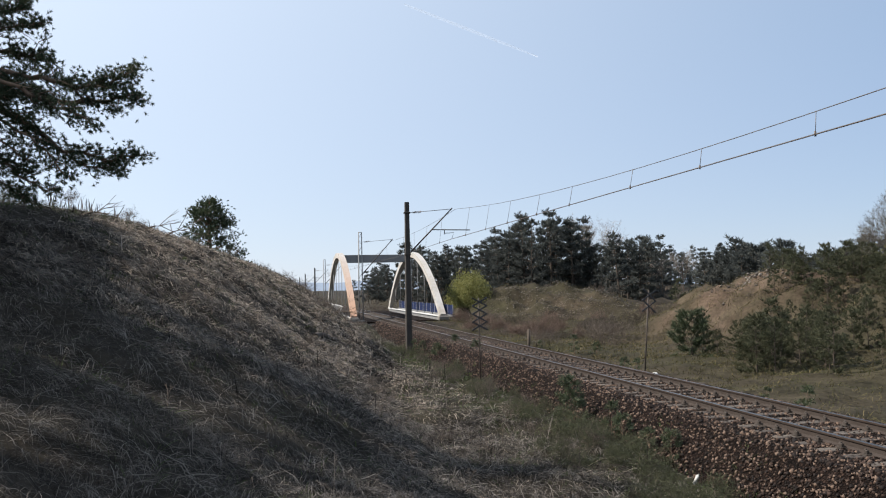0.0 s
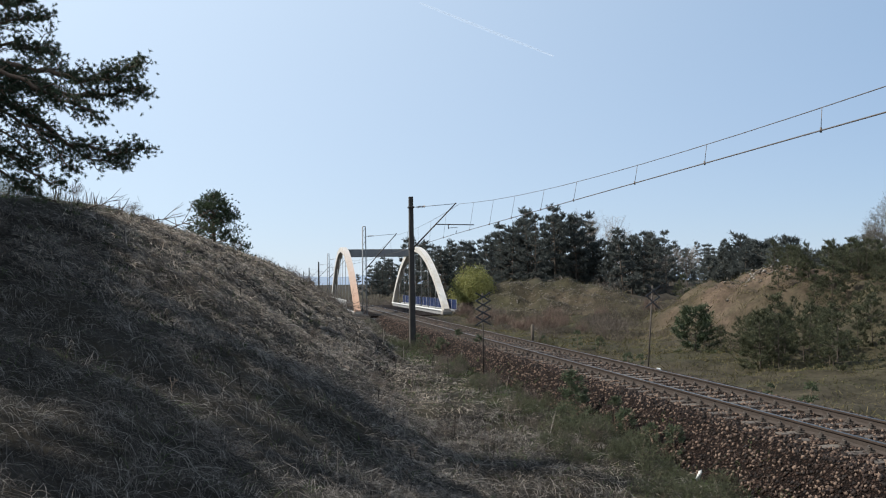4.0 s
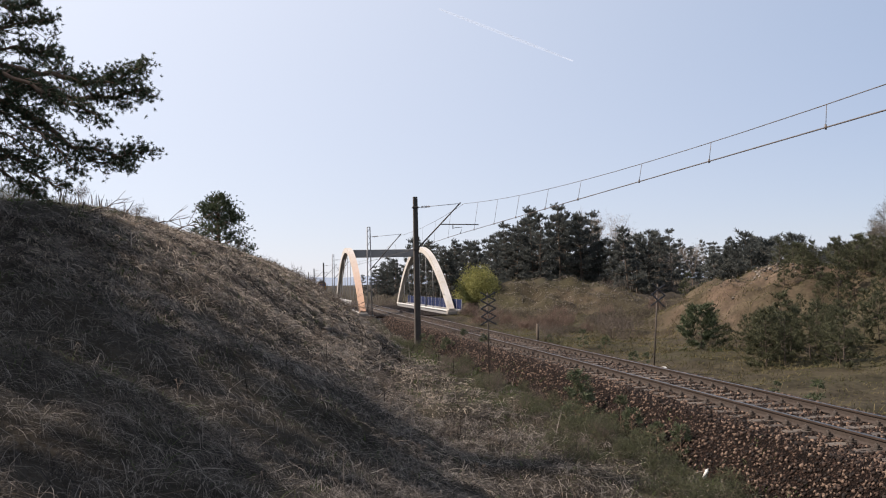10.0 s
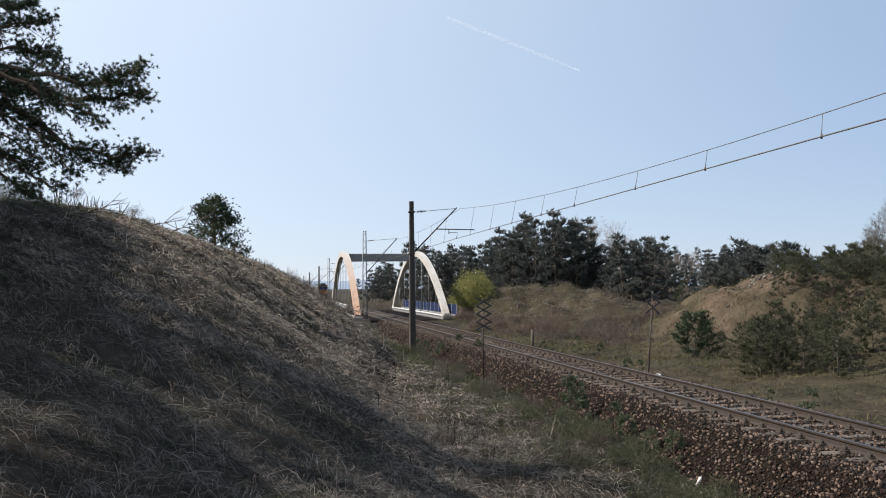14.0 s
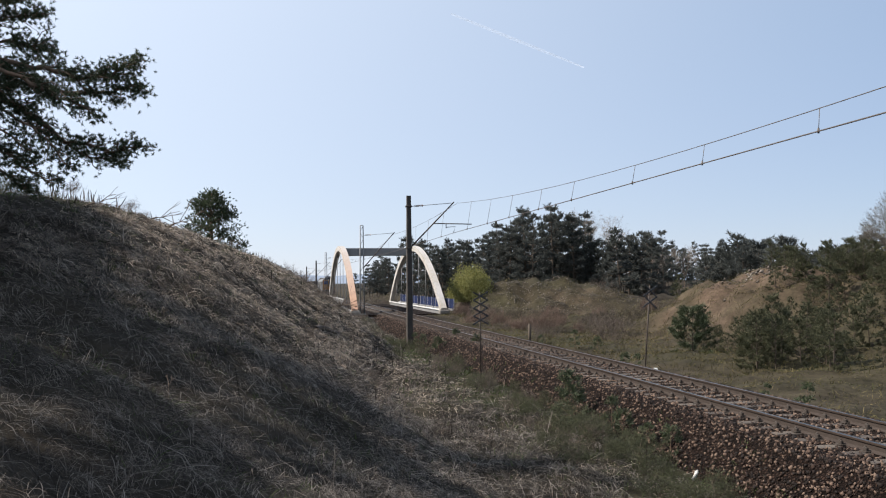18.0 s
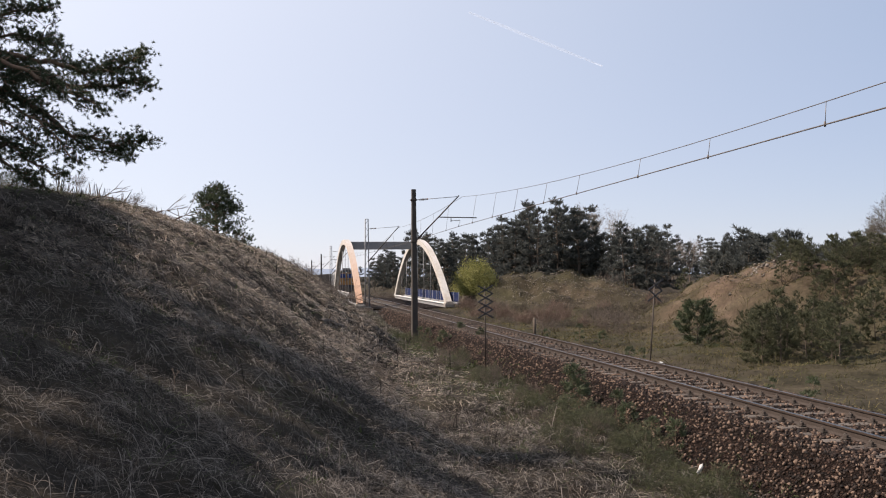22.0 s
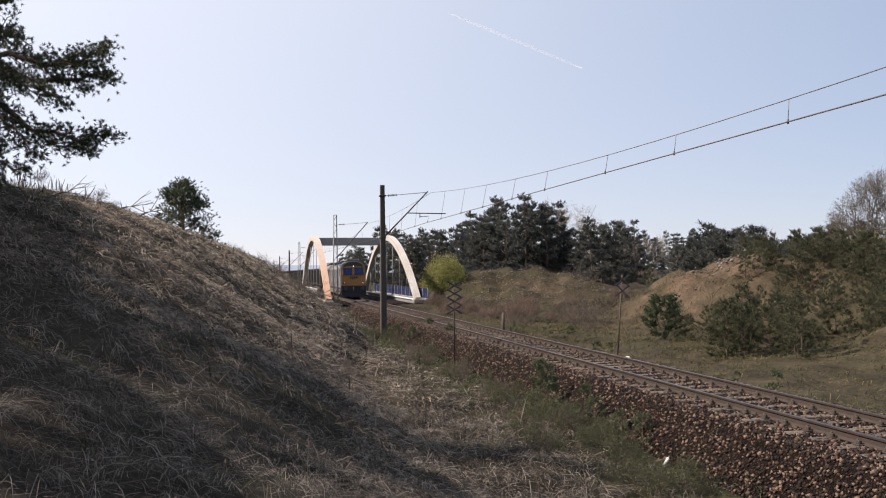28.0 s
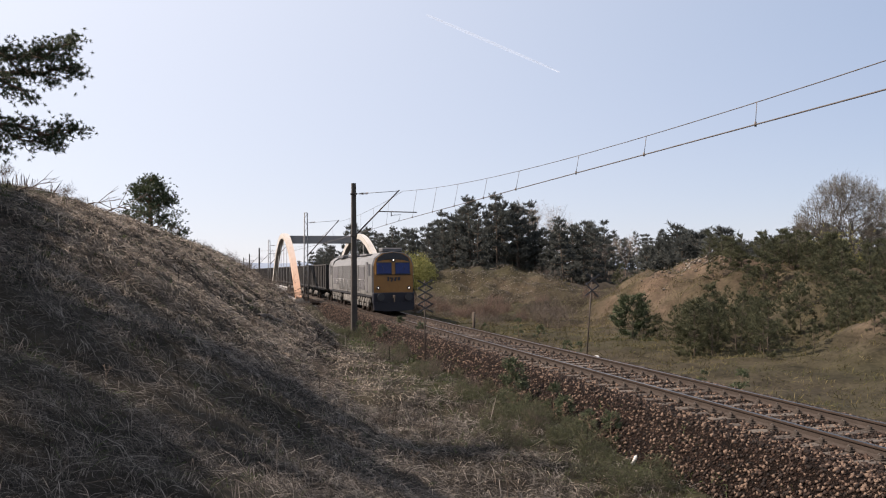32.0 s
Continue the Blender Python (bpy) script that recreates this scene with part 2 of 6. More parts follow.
FIELD_GREEN = surface("field_green", [(0.0382, 0.0442, 0.0170), (0.0638, 0.0697, 0.0272), (0.0935, 0.0978, 0.0425)], 0.6, 0.8, per_island=0.2, spec=0.1, through=0.35)
FIELD_GRASS = surface("field_grass", [(0.0340, 0.0315, 0.0141), (0.0595, 0.0548, 0.0241), (0.0978, 0.0847, 0.0415), (0.1615, 0.1328, 0.0747)], 0.5, 0.8, fine=3, per_island=0.3, spec=0.1, through=0.2)
# the blue-grey of distance haze is painted into the hills' base colour
FAR_HILL = surface("haze_tinted_hills", [(0.17, 0.21, 0.27), (0.21, 0.25, 0.31)], 0.01, 1.0, spec=0.0)


# ---- mesh helpers ----
def part(name, bm, material, parent=None, label=""):
    me = bpy.data.meshes.new(name)
    bm.to_mesh(me)
    bm.free()
    for m in (material if isinstance(material, (list, tuple)) else [material]):
        me.materials.append(m)
    ob = new(name, me)
    ob.parent = parent
    if label:
        tagged(ob, label)
    return ob


def thing(name, label, category, group="", kind="", at=None):
    ob = new(name)
    if at is not None:
        ob.matrix_basis = at if isinstance(at, Matrix) else Matrix.Translation(at)
    return tagged(ob, label, category, group, kind)


def box(bm, c, s, m=None, bevel=0.0, mat=0):
    """Adds a box with centre c and size s, turned by m; returns its vertices."""
    geo = bmesh.ops.create_cube(bm, size=1.0)["verts"]
    for v in geo:
        v.co = Vector((v.co.x * s[0], v.co.y * s[1], v.co.z * s[2]))
    if bevel:
        edges = list({e for v in geo for e in v.link_edges})
        r = bmesh.ops.bevel(bm, geom=edges, offset=bevel, segments=1, affect="EDGES")
        geo = list({v for f in r["faces"] for v in f.verts} | {v for v in geo if v.is_valid})
    for v in geo:
        v.co = (m @ v.co if m else v.co) + Vector(c)
    if mat:
        for f in {f for v in geo for f in v.link_faces}:
            f.material_index = mat
    return geo


def rod(bm, a, b, r0, r1=None, seg=6, mat=0):
    """A tapered round bar from a to b."""
    a, b = Vector(a), Vector(b)
    r1 = r0 if r1 is None else r1
    q = (b - a).to_track_quat("Z", "Y")
    rings = []
    for p, r in ((a, r0), (b, r1)):
        rings.append([bm.verts.new(p + q @ Vector((r * math.cos(2 * math.pi * i / seg), r * math.sin(2 * math.pi * i / seg), 0))) for i in range(seg)])
    for i in range(seg):
        j = (i + 1) % seg
        f = bm.faces.new((rings[0][i], rings[0][j], rings[1][j], rings[1][i]))
        f.material_index, f.smooth = mat, True
    bm.faces.new(rings[0][::-1]).material_index = mat
    bm.faces.new(rings[1]).material_index = mat


def tube(bm, pts, radii, seg=6, mat=0):
    """A smooth tapered tube through pts."""
    pts = [Vector(p) for p in pts]
    rings = []
    for i, (p, r) in enumerate(zip(pts, radii)):
        d = (pts[min(i + 1, len(pts) - 1)] - pts[max(i - 1, 0)]).normalized()
        q = d.to_track_quat("Z", "Y")
        rings.append([bm.verts.new(p + q @ Vector((r * math.cos(2 * math.pi * k / seg), r * math.sin(2 * math.pi * k / seg), 0))) for k in range(seg)])
    for a, b in zip(rings, rings[1:]):
        for k in range(seg):
            f = bm.faces.new((a[k], a[(k + 1) % seg], b[(k + 1) % seg], b[k]))
            f.material_index, f.smooth = mat, True
    bm.faces.new(rings[-1]).material_index = mat


def prism(bm, section, path, mat=0, closed=True):
    """Sweeps a section (x, z) along y stations given as (y, dx, dz)."""
    rings = [[bm.verts.new((x + dx, y, z + dz)) for x, z in section] for y, dx, dz in path]
    k = len(section)
    for a, b in zip(rings, rings[1:]):
        for i in range(k if closed else k - 1):
            f = bm.faces.new((a[i], a[(i + 1) % k], b[(i + 1) % k], b[i]))
            f.material_index = mat
    if closed:
        bm.faces.new(rings[0][::-1]).material_index = mat
        bm.faces.new(rings[-1]).material_index = mat


def array_mesh(name, verts, tris, material, parent=None, label="", smooth=False):
    """One mesh object from arrays of places and triangles."""
    me = bpy.data.meshes.new(name)
    verts, tris = np.asarray(verts, np.float32), np.asarray(tris, np.int32)
    me.vertices.add(len(verts))
    me.vertices.foreach_set("co", verts.ravel())
    me.loops.add(tris.size)
    me.loops.foreach_set("vertex_index", tris.ravel())
    me.polygons.add(len(tris))
    k = tris.shape[1]
    me.polygons.foreach_set("loop_start", np.arange(0, tris.size, k, dtype=np.int32))
    if smooth:
        me.polygons.foreach_set("use_smooth", np.ones(len(tris), bool))
    me.materials.append(material)
    me.update(calc_edges=True)
    me.validate()
    ob = new(name, me)
    ob.parent = parent
    if label:
        tagged(ob, label)
    return ob


def blades(roots, ways, length, width, droop, rng):
    """Bent grass blades: a ribbon of three joints that rises along its way and sags over at the tip."""
    n = len(roots)
    side = np.cross(ways, rng.normal(0, 0.35, (n, 3)) + (0, 0, 1))
    side /= np.linalg.norm(side, axis=1, keepdims=True) + 1e-9
    side *= width[:, None] / 2
    rows = [roots - side * 0.7, roots + side * 0.7]
    for t, k in ((0.5, 1.0), (0.8, 0.8)):
        p = roots + ways * (length * t)[:, None]
        p[:, 2] -= droop * length * 0.75 * t * t
        rows += [p - side * k, p + side * k]
    tip = roots + ways * (length * (1 - 0.1 * np.clip(droop, 0, 1)))[:, None]
    tip[:, 2] -= droop * length * 0.75
    v = np.stack(rows + [tip], 1).reshape(-1, 3)
    o = np.arange(n)[:, None] * 7
    f = np.stack([o + [0, 1, 3], o + [0, 3, 2], o + [2, 3, 5], o + [2, 5, 4], o + [4, 5, 6]], 1).reshape(-1, 3)
    return v, f


# ---- ground ----
TRACK_X = 10.354


def smooth01(t):
    t = np.clip(t, 0, 1)
    return t * t * (3 - 2 * t)


WAVES = [(math.cos(a) * k, math.sin(a) * k, p, amp) for a, k, p, amp in
         [(0.3, 0.5, 0.1, 0.10), (1.7, 0.8, 1.9, 0.08), (2.6, 1.3, 4.1, 0.055), (0.9, 2.1, 2.2, 0.04), (2.1, 3.3, 0.7, 0.028), (1.2, 4.7, 3.6, 0.02), (2.9, 6.1, 5.5, 0.014)]]


def ground_z(x, y):
    """Height of the ground sheet at x, y (arrays)."""
    x, y = np.asarray(x, float), np.asarray(y, float)
    d = TRACK_X - x
    # side of the cutting: a dune whose crest comes nearer to the track further on
    crest_d = np.clip(18.6 - 0.19 * (y - 26), 8.5, 20)
    crest_z = np.clip(3.3 + 2.15 * smooth01((y - 6) / 22) - 0.056 * np.clip(y - 34, 0, None), 0.6, 6)
    toe = np.minimum(6.9 - 2.7 * smooth01((y - 26) / 20) + 2.0 * smooth01((y - 56) / 12), crest_d - 4.2)
    t = np.clip((d - toe) / (crest_d - toe), 0, 1)
    rise = 0.75 * np.sin(t * np.pi / 2) + 0.25 * smooth01(t)
    flat = -0.98 + 0.06 * np.clip(d - 3, 0, 4)
    left = flat + (crest_z - flat) * rise
    left = left - np.clip(d - crest_d, 0, 60) * 0.07
    left = np.where(d > 90, np.maximum(left - (d - 90) * 0.05, -3), left)
    # side of the sand pit
    e = -d
    right = -0.95 + 0.02 * np.clip(e - 4, 0, 30) + 2.2 * smooth01((e - 25) / 60)
    for cx, cy, rx, ry, hh in ((30.4, 47.0, 5.2, 7.0, 2.8), (34.5, 60.0, 6.0, 10.0, 1.7), (38.0, 37.0, 9.0, 9.0, 2.9), (44.0, 27.0, 9.0, 9.0, 3.0),
                               (27.5, 80.0, 8.0, 5.0, 2.7), (22.0, 84.0, 5.0, 5.0, 2.0), (25.9, 25.4, 2.6, 3.2, 1.6), (36.0, 88.0, 8.0, 8.0, 1.4)):
        right = right + hh * np.exp(-((x - cx) / rx) ** 2 - ((y - cy) / ry) ** 2)
    # long flank of the heap, and gullies and dumped lumps over all the heaps
    right = right + 0.55 * np.exp(-(((x - 26.3) * 0.75 + (y - 47.0) * 0.35) / 3.6) ** 2 - (((y - 47.0) * 0.85 - (x - 26.3) * 0.3) / 5.5) ** 2)
    heap = smooth01((right + 0.5) / 1.6) * smooth01((95 - y) / 10)
    right = right + heap * (0.30 * np.abs(np.sin(0.9 * x - 0.35 * y + 1.3 * np.sin(0.4 * y))) + 0.22 * np.sin(1.7 * x + 0.8 * y + 2) * np.sin(1.3 * y - 0.5 * x) + 0.12 * np.sin(3.1 * x + 1) * np.sin(2.6 * y + 0.7 * x) - 0.1)
    side = smooth01((d + 3.0) / 6.0)
    z = left * side + right * (1 - side)
    off = np.clip(np.abs(d) - 2.4, 0, 1.5) / 1.5
    bumps = sum(a * np.sin(kx * x + ky * y + p) for kx, ky, p, a in WAVES)
    z = z + bumps * off * (1 + 1.3 * smooth01((e - 9) / 5))
    # earth banked up to the bridge seats
    ap = smooth01((y - 60) / 11) * smooth01((77.8 - y) / 2) * smooth01((7.6 - np.abs(d)) / 2.6)
    z = z + ap * np.maximum(-0.3 - z, 0)
    # formation under the track
    bank = -0.42 - np.clip(np.abs(d) - 1.6, 0, 2.2) * 0.95
    z = np.where(np.abs(d) < 2.4, np.minimum(z, bank), z)
    # the road that the bridge crosses
    dip = smooth01((y - 76) / 6) * smooth01((109 - y) / 6) * smooth01((d + 8.5) / 2.5) * smooth01((40 - d) / 12)
    z = z - dip * (4.6 + z)
    flat = smooth01((np.hypot(x, y) - 200) / 250)
    return z * (1 - flat) + flat * (-1.0)


def ground_at(x, y):
    return float(ground_z(x, y))


def axis(*runs):
    return np.unique(np.concatenate([np.arange(a, b, s) for a, b, s in runs]).round(4))


gx = axis((-4200, -400, 400), (-400, -60, 20), (-60, -16, 2.5), (-16, 14, 0.3), (14, 50, 0.6), (50, 120, 3), (120, 400, 20), (400, 4201, 400))
gy = axis((-600, -60, 60), (-60, -4, 4), (-4, 36, 0.3), (36, 80, 0.5), (80, 130, 1.5), (130, 300, 8), (300, 900, 60), (900, 4600, 300))
GX, GY = np.meshgrid(gx, gy)
GZ = ground_z(GX, GY)
quads = np.arange(GX.size).reshape(GX.shape)
quads = np.stack([quads[:-1, :-1], quads[:-1, 1:], quads[1:, 1:], quads[1:, :-1]], -1).reshape(-1, 4)
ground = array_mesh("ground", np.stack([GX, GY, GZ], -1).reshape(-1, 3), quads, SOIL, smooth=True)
tagged(ground, "dry grassy sandy ground of a railway cutting", "ground", kind="structure")


def patch(x, y, s, seed):
    """Slow wavy pattern from 0 to 1."""
    return 0.5 + 0.5 * np.sin(x * s + seed + 1.7 * np.sin(y * s * 0.7 + seed * 2)) * np.sin(y * s * 1.1 + 2 * seed + 1.3 * np.sin(x * s * 0.8))


def green_share(x, y):
    d = TRACK_X - x
    strip = np.exp(-((d - 3.5) / 1.05) ** 2) * (0.35 + 0.65 * patch(x, y, 0.9, 1.0))
    field = smooth01((-d - 2.5) / 2) * (0.3 + 0.5 * patch(x, y, 0.35, 2.0)) * smooth01((30 + d) / 12)
    hill = 0.18 * patch(x, y, 0.6, 4.0) * (d > 4)
    return np.clip(strip + field + hill, 0, 1)


def sand_share(x, y):
    s = 0
    for cx, cy, r, k in ((27.5, 46.0, 5.0, 1.0), (30.5, 45.0, 4.0, 0.8), (33.0, 56.0, 6.0, 0.8), (25.9, 25.4, 2.6, 1.0), (36.0, 40.0, 3.0, 0.9), (27.0, 78.0, 6.0, 0.35)):
        s = s + k * np.exp(-((x - cx) ** 2 + (y - cy) ** 2) / r**2)
    return np.clip(s * (1.5 * patch(x, y, 0.8, 7.0) * patch(x, y, 2.1, 3.0) + 0.12 + 0.25 * patch(x, y, 1.1, 2.5)), 0, 0.8)


def straw_share(x, y):
    d = TRACK_X - x
    heap = np.exp(-(((x - 26) / 8) ** 2 + ((y - 79) / 7) ** 2)) + 0.7 * np.exp(-(((x - 31) / 7) ** 2 + ((y - 49) / 9) ** 2))
    field = smooth01((-d - 2.6) / 1.5) * (0.35 + 0.6 * patch(x, y, 0.5, 5.0)) * (1 - 0.75 * np.clip(heap, 0, 1))
    slope = (d > 3.2) * (0.1 + 0.35 * patch(x, y, 1.1, 6.0))
    return np.clip(field + slope, 0, 0.9)


for key, share in (("green", green_share), ("straw", straw_share), ("sand", sand_share)):
    at = ground.data.attributes.new(key, "FLOAT", "POINT")
    at.data.foreach_set("value", share(GX, GY).astype(np.float32).ravel())

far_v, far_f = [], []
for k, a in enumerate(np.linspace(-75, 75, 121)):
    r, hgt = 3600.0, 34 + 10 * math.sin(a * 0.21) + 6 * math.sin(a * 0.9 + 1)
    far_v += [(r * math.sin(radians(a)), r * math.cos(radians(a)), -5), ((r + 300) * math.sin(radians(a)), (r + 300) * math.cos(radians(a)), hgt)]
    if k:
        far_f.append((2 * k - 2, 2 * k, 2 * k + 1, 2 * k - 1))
tagged(array_mesh("backdrop", far_v, far_f, FAR_HILL, smooth=True), "low wooded hills on the horizon, coloured blue-grey for haze", "hills", kind="structure")

# ---- track ----
bm = bmesh.new()
prism(bm, [(-2.95, -1.28), (-1.78, -0.265), (-1.5, -0.19), (1.5, -0.19), (1.78, -0.265), (2.95, -1.28)], [(y, 0, 0) for y in np.arange(-24, 74, 2.0)], closed=False)
prism(bm, [(-2.95, -1.28), (-1.78, -0.265), (-1.5, -0.19), (1.5, -0.19), (1.78, -0.265), (2.95, -1.28)], [(y, 0, 0) for y in np.arange(111, 440, 8.0)], closed=False)
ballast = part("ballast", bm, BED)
ballast.matrix_basis = Matrix.Translation((TRACK_X, 0, 0))
tagged(ballast, "bed of rusty brown crushed stone under the track", "ballast", kind="structure")

track = thing("track", "single railway track with rusty rails on wooden sleepers", "railway track", kind="structure", at=(TRACK_X, 0, 0))
HEAD = [(-0.036, -0.012), (-0.030, 0.0), (0.030, 0.0), (0.036, -0.012), (0.034, -0.038), (0.009, -0.052), (0.009, -0.130), (0.070, -0.160), (0.070, -0.172),
        (-0.070, -0.172), (-0.070, -0.160), (-0.009, -0.130), (-0.009, -0.052), (-0.034, -0.038)]
for side in (-1, 1):
    bm = bmesh.new()
    prism(bm, [(x + side * 0.7535, z) for x, z in HEAD], [(y, 0, 0) for y in (-24, 40, 110, 240, 440)])
    bm.normal_update()
    for f in bm.faces:
        mid = f.calc_center_median().z
        f.material_index = 1 if abs(f.normal.z) > 0.5 and mid > -0.006 else 0 if mid > -0.05 else 2
    part("rail", bm, [RAIL, RAIL_TOP, RAIL_WEB], track, "rusty steel rail with a polished head")


# ---- bridge ----
BRIDGE_Y, HALF_SPAN = 92.2, 17.8
bridge = thing("arch_bridge", "cream steel through-arch railway bridge with a grey cross beam", "bridge", at=(10.82, BRIDGE_Y, 0))
HALF_W = 4.07


def arch_z(y):
    return 0.05 + 6.45 * (1 - (y / HALF_SPAN) ** 2)


for side in (-1, 1):
    bm = bmesh.new()
    n, rings = 36, []
    for i in range(n + 1):
        y = -HALF_SPAN + 2 * HALF_SPAN * i / n
        up = Vector((0, 2 * 6.45 * y / HALF_SPAN**2, 1)).normalized()
        c = Vector((side * HALF_W, y, arch_z(y)))
        deep = 0.27 + 0.06 * abs(y / HALF_SPAN)
        rings.append([bm.verts.new(c + Vector((sx * 0.26, 0, 0)) + up * sz * deep) for sx, sz in ((-1, -1), (1, -1), (1, 1), (-1, 1))])
    for i, (a, b) in enumerate(zip(rings, rings[1:])):
        for k in range(4):
            bm.faces.new((a[k], b[k], b[(k + 1) % 4], a[(k + 1) % 4]))
    bm.faces.new(rings[0])
    bm.faces.new(rings[-1][::-1])
    bmesh.ops.recalc_face_normals(bm, faces=bm.faces)
    arch = part("arch", bm, CREAM, bridge, "cream arch rib faded to orange low down" if side < 0 else "cream arch rib")
    # the lower part of one near limb has faded to orange
    fade = arch.data.attributes.new("fade", "FLOAT", "POINT")
    for v in arch.data.vertices:
        fade.data[v.index].value = max(0.0, min(0.9, 1.12 - v.co.z / 6.2)) if side < 0 and v.co.y < 0 else 0.0
    for y in np.arange(-12.6, 12.7, 4.2):
        bm = bmesh.new()
        rod(bm, (side * HALF_W, y, 0.05), (side * HALF_W, y, arch_z(y) - 0.28), 0.03, seg=8)
        part("hanger", bm, GREY_STEEL, bridge)
    bm = bmesh.new()
    box(bm, (side * HALF_W, 0, -0.32), (0.5, 2 * HALF_SPAN - 0.6, 0.8), bevel=0.03)
    girder = part("tie_girder", bm, GREY_STEEL, bridge)
    bm = bmesh.new()
    box(bm, (side * HALF_W - 0.3, 0, 0.14), (0.16, 2 * HALF_SPAN - 0.4, 0.12), bevel=0.02)
    part("flange", bm, WHITE_STEEL, girder, "white painted edge of the tie girder")
    bm = bmesh.new()
    box(bm, (side * HALF_W, -HALF_SPAN - 0.1, -0.05), (0.9, 0.8, 0.34), bevel=0.04)
    box(bm, (side * HALF_W, -HALF_SPAN - 0.1, 0.16), (0.74, 0.66, 0.10), bevel=0.02)
    part("bearing_block", bm, CONCRETE, bridge)
    # parapet outside the arch
    px_, y0, y1 = side * (HALF_W + 0.55 if side > 0 else HALF_W + 1.0), (-19.8 if side > 0 else -18.0), 14.0
    bm = bmesh.new()
    box(bm, (px_, (y0 + y1) / 2, 0.17), (0.34, y1 - y0, 0.16), bevel=0.02)
    part("kerb_beam", bm, GREY_STEEL, bridge)
    step = 2.2 if side > 0 else 2.4
    m = int((y1 - y0) / step)
    for i in range(m + 1):
        bm = bmesh.new()
        box(bm, (px_, y0 + i * step, 0.72), (0.07, 0.08, 0.98), bevel=0.01)
        part("parapet_post", bm, GALV, bridge)
    for i in range(m):
        bm = bmesh.new()
        if side > 0:
            box(bm, (px_, y0 + (i + 0.5) * step, 0.72), (0.04, step - 0.1, 0.86), bevel=0.008)
            part("parapet_panel", bm, BLUE_PANEL, bridge, "dark blue parapet panel")
        else:
            for z in (0.36, 1.22):
                box(bm, (px_, y0 + (i + 0.5) * step, z), (0.05, step, 0.07))
            rail_part = part("railing", bm, WHITE_STEEL, bridge, "pale grey barred railing")
            for k in range(13):
                if i + k == 0:
                    bm = bmesh.new()
                    box(bm, (0, 0, 0), (0.035, 0.035, 0.86))
                    bar = part("bar", bm, WHITE_STEEL, rail_part)
                    bar_mesh = bar.data
                else:
                    bar = new("bar", bar_mesh)
                    bar.parent = rail_part
                bar.location = (px_, y0 + (i + 0.06 + k * 0.073) * step, 0.78)
bm = bmesh.new()
box(bm, (0, 0, 6.12), (2 * HALF_W - 0.66, 0.85, 0.86), bevel=0.03)
part("cross_beam", bm, GREY_STEEL, bridge, "dark grey box cross beam")
bm = bmesh.new()
box(bm, (0, 0, -0.62), (2 * HALF_W - 0.72, 2 * HALF_SPAN + 0.4, 0.42), bevel=0.02)
part("deck", bm, GREY_STEEL, bridge)
bm = bmesh.new()
box(bm, (0, 0, -0.30), (7.2, 2 * HALF_SPAN + 0.4, 0.2), bevel=0.04)
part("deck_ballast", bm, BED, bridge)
for s in (-1, 1):
    bm = bmesh.new()
    box(bm, (0, s * (HALF_SPAN + 0.9), -2.75), (8.9, 1.4, 3.7), bevel=0.05)
    part("abutment", bm, CONCRETE_DARK, bridge)

# ---- overhead line ----
MAST_X = 7.45


def cantilever(mast, z_tie, z_foot, reach, arm_z):
    """Tie, strut, registration tube and steady arm of a mast whose foot is the thing's origin (rail level)."""
    bm = bmesh.new()
    rod(bm, (0.1, 0, z_tie), (reach, 0, z_tie + 0.22), 0.02)
    part("tie_rod", bm, GALV, mast)
    bm = bmesh.new()
    for k in range(7):
        rod(bm, (0.35 + 0.075 * k, 0, z_tie + 0.02 + 0.0057 * k), (0.38 + 0.075 * k, 0, z_tie + 0.022 + 0.0057 * k), 0.065, seg=10)
    part("insulator", bm, PORCELAIN, mast)
    bm = bmesh.new()
    rod(bm, (0.1, 0, z_foot), (reach + 0.1, 0, z_tie + 0.28), 0.045, 0.035, 8)
    part("strut", bm, IRON, mast)
    if arm_z:
        t = (arm_z - z_foot) / (z_tie + 0.28 - z_foot)
        x0 = 0.1 + t * reach
        bm = bmesh.new()
        rod(bm, (x0, 0, arm_z), (reach + 1.15, 0, arm_z - 0.03), 0.03, seg=8)
        part("registration_tube", bm, IRON, mast)
        bm = bmesh.new()
        rod(bm, (x0 + 0.75, 0, arm_z), (x0 + 0.75, 0, arm_z - 0.28), 0.025)
        tube(bm, [(x0 + 0.75, 0, arm_z - 0.22), (x0 + 1.3, 0, arm_z - 0.18), (reach + 0.05, 0, 5.58)], [0.02] * 3)
        part("steady_arm", bm, IRON, mast)


def concrete_mast(y, top, arm=True):
    g = ground_at(MAST_X, y) - 0.3
    mast = thing("catenary_mast", "dark weathered concrete catenary mast beside the track", "catenary mast", "masts along the line", at=(MAST_X, y, 0))
    bm = bmesh.new()
    rings = [[bm.verts.new((sx * w, sy * w * 0.9, z)) for sx, sy in ((-1, -0.8), (-0.8, -1), (0.8, -1), (1, -0.8), (1, 0.8), (0.8, 1), (-0.8, 1), (-1, 0.8))]
             for z, w in ((g, 0.185), (top, 0.125))]
    for k in range(8):
        bm.faces.new((rings[0][k], rings[0][(k + 1) % 8], rings[1][(k + 1) % 8], rings[1][k]))
    bm.faces.new(rings[1])
    part("pole", bm, CONCRETE_DARK, mast)
    for z in (top - 0.62, top - 3.05):
        bm = bmesh.new()
        box(bm, (0, 0, z), (0.36, 0.34, 0.09), bevel=0.01)
        part("clamp", bm, IRON, mast)
    cantilever(mast, top - 0.62, top - 3.0, 2.6, 6.12 if arm else 0)
    return mast


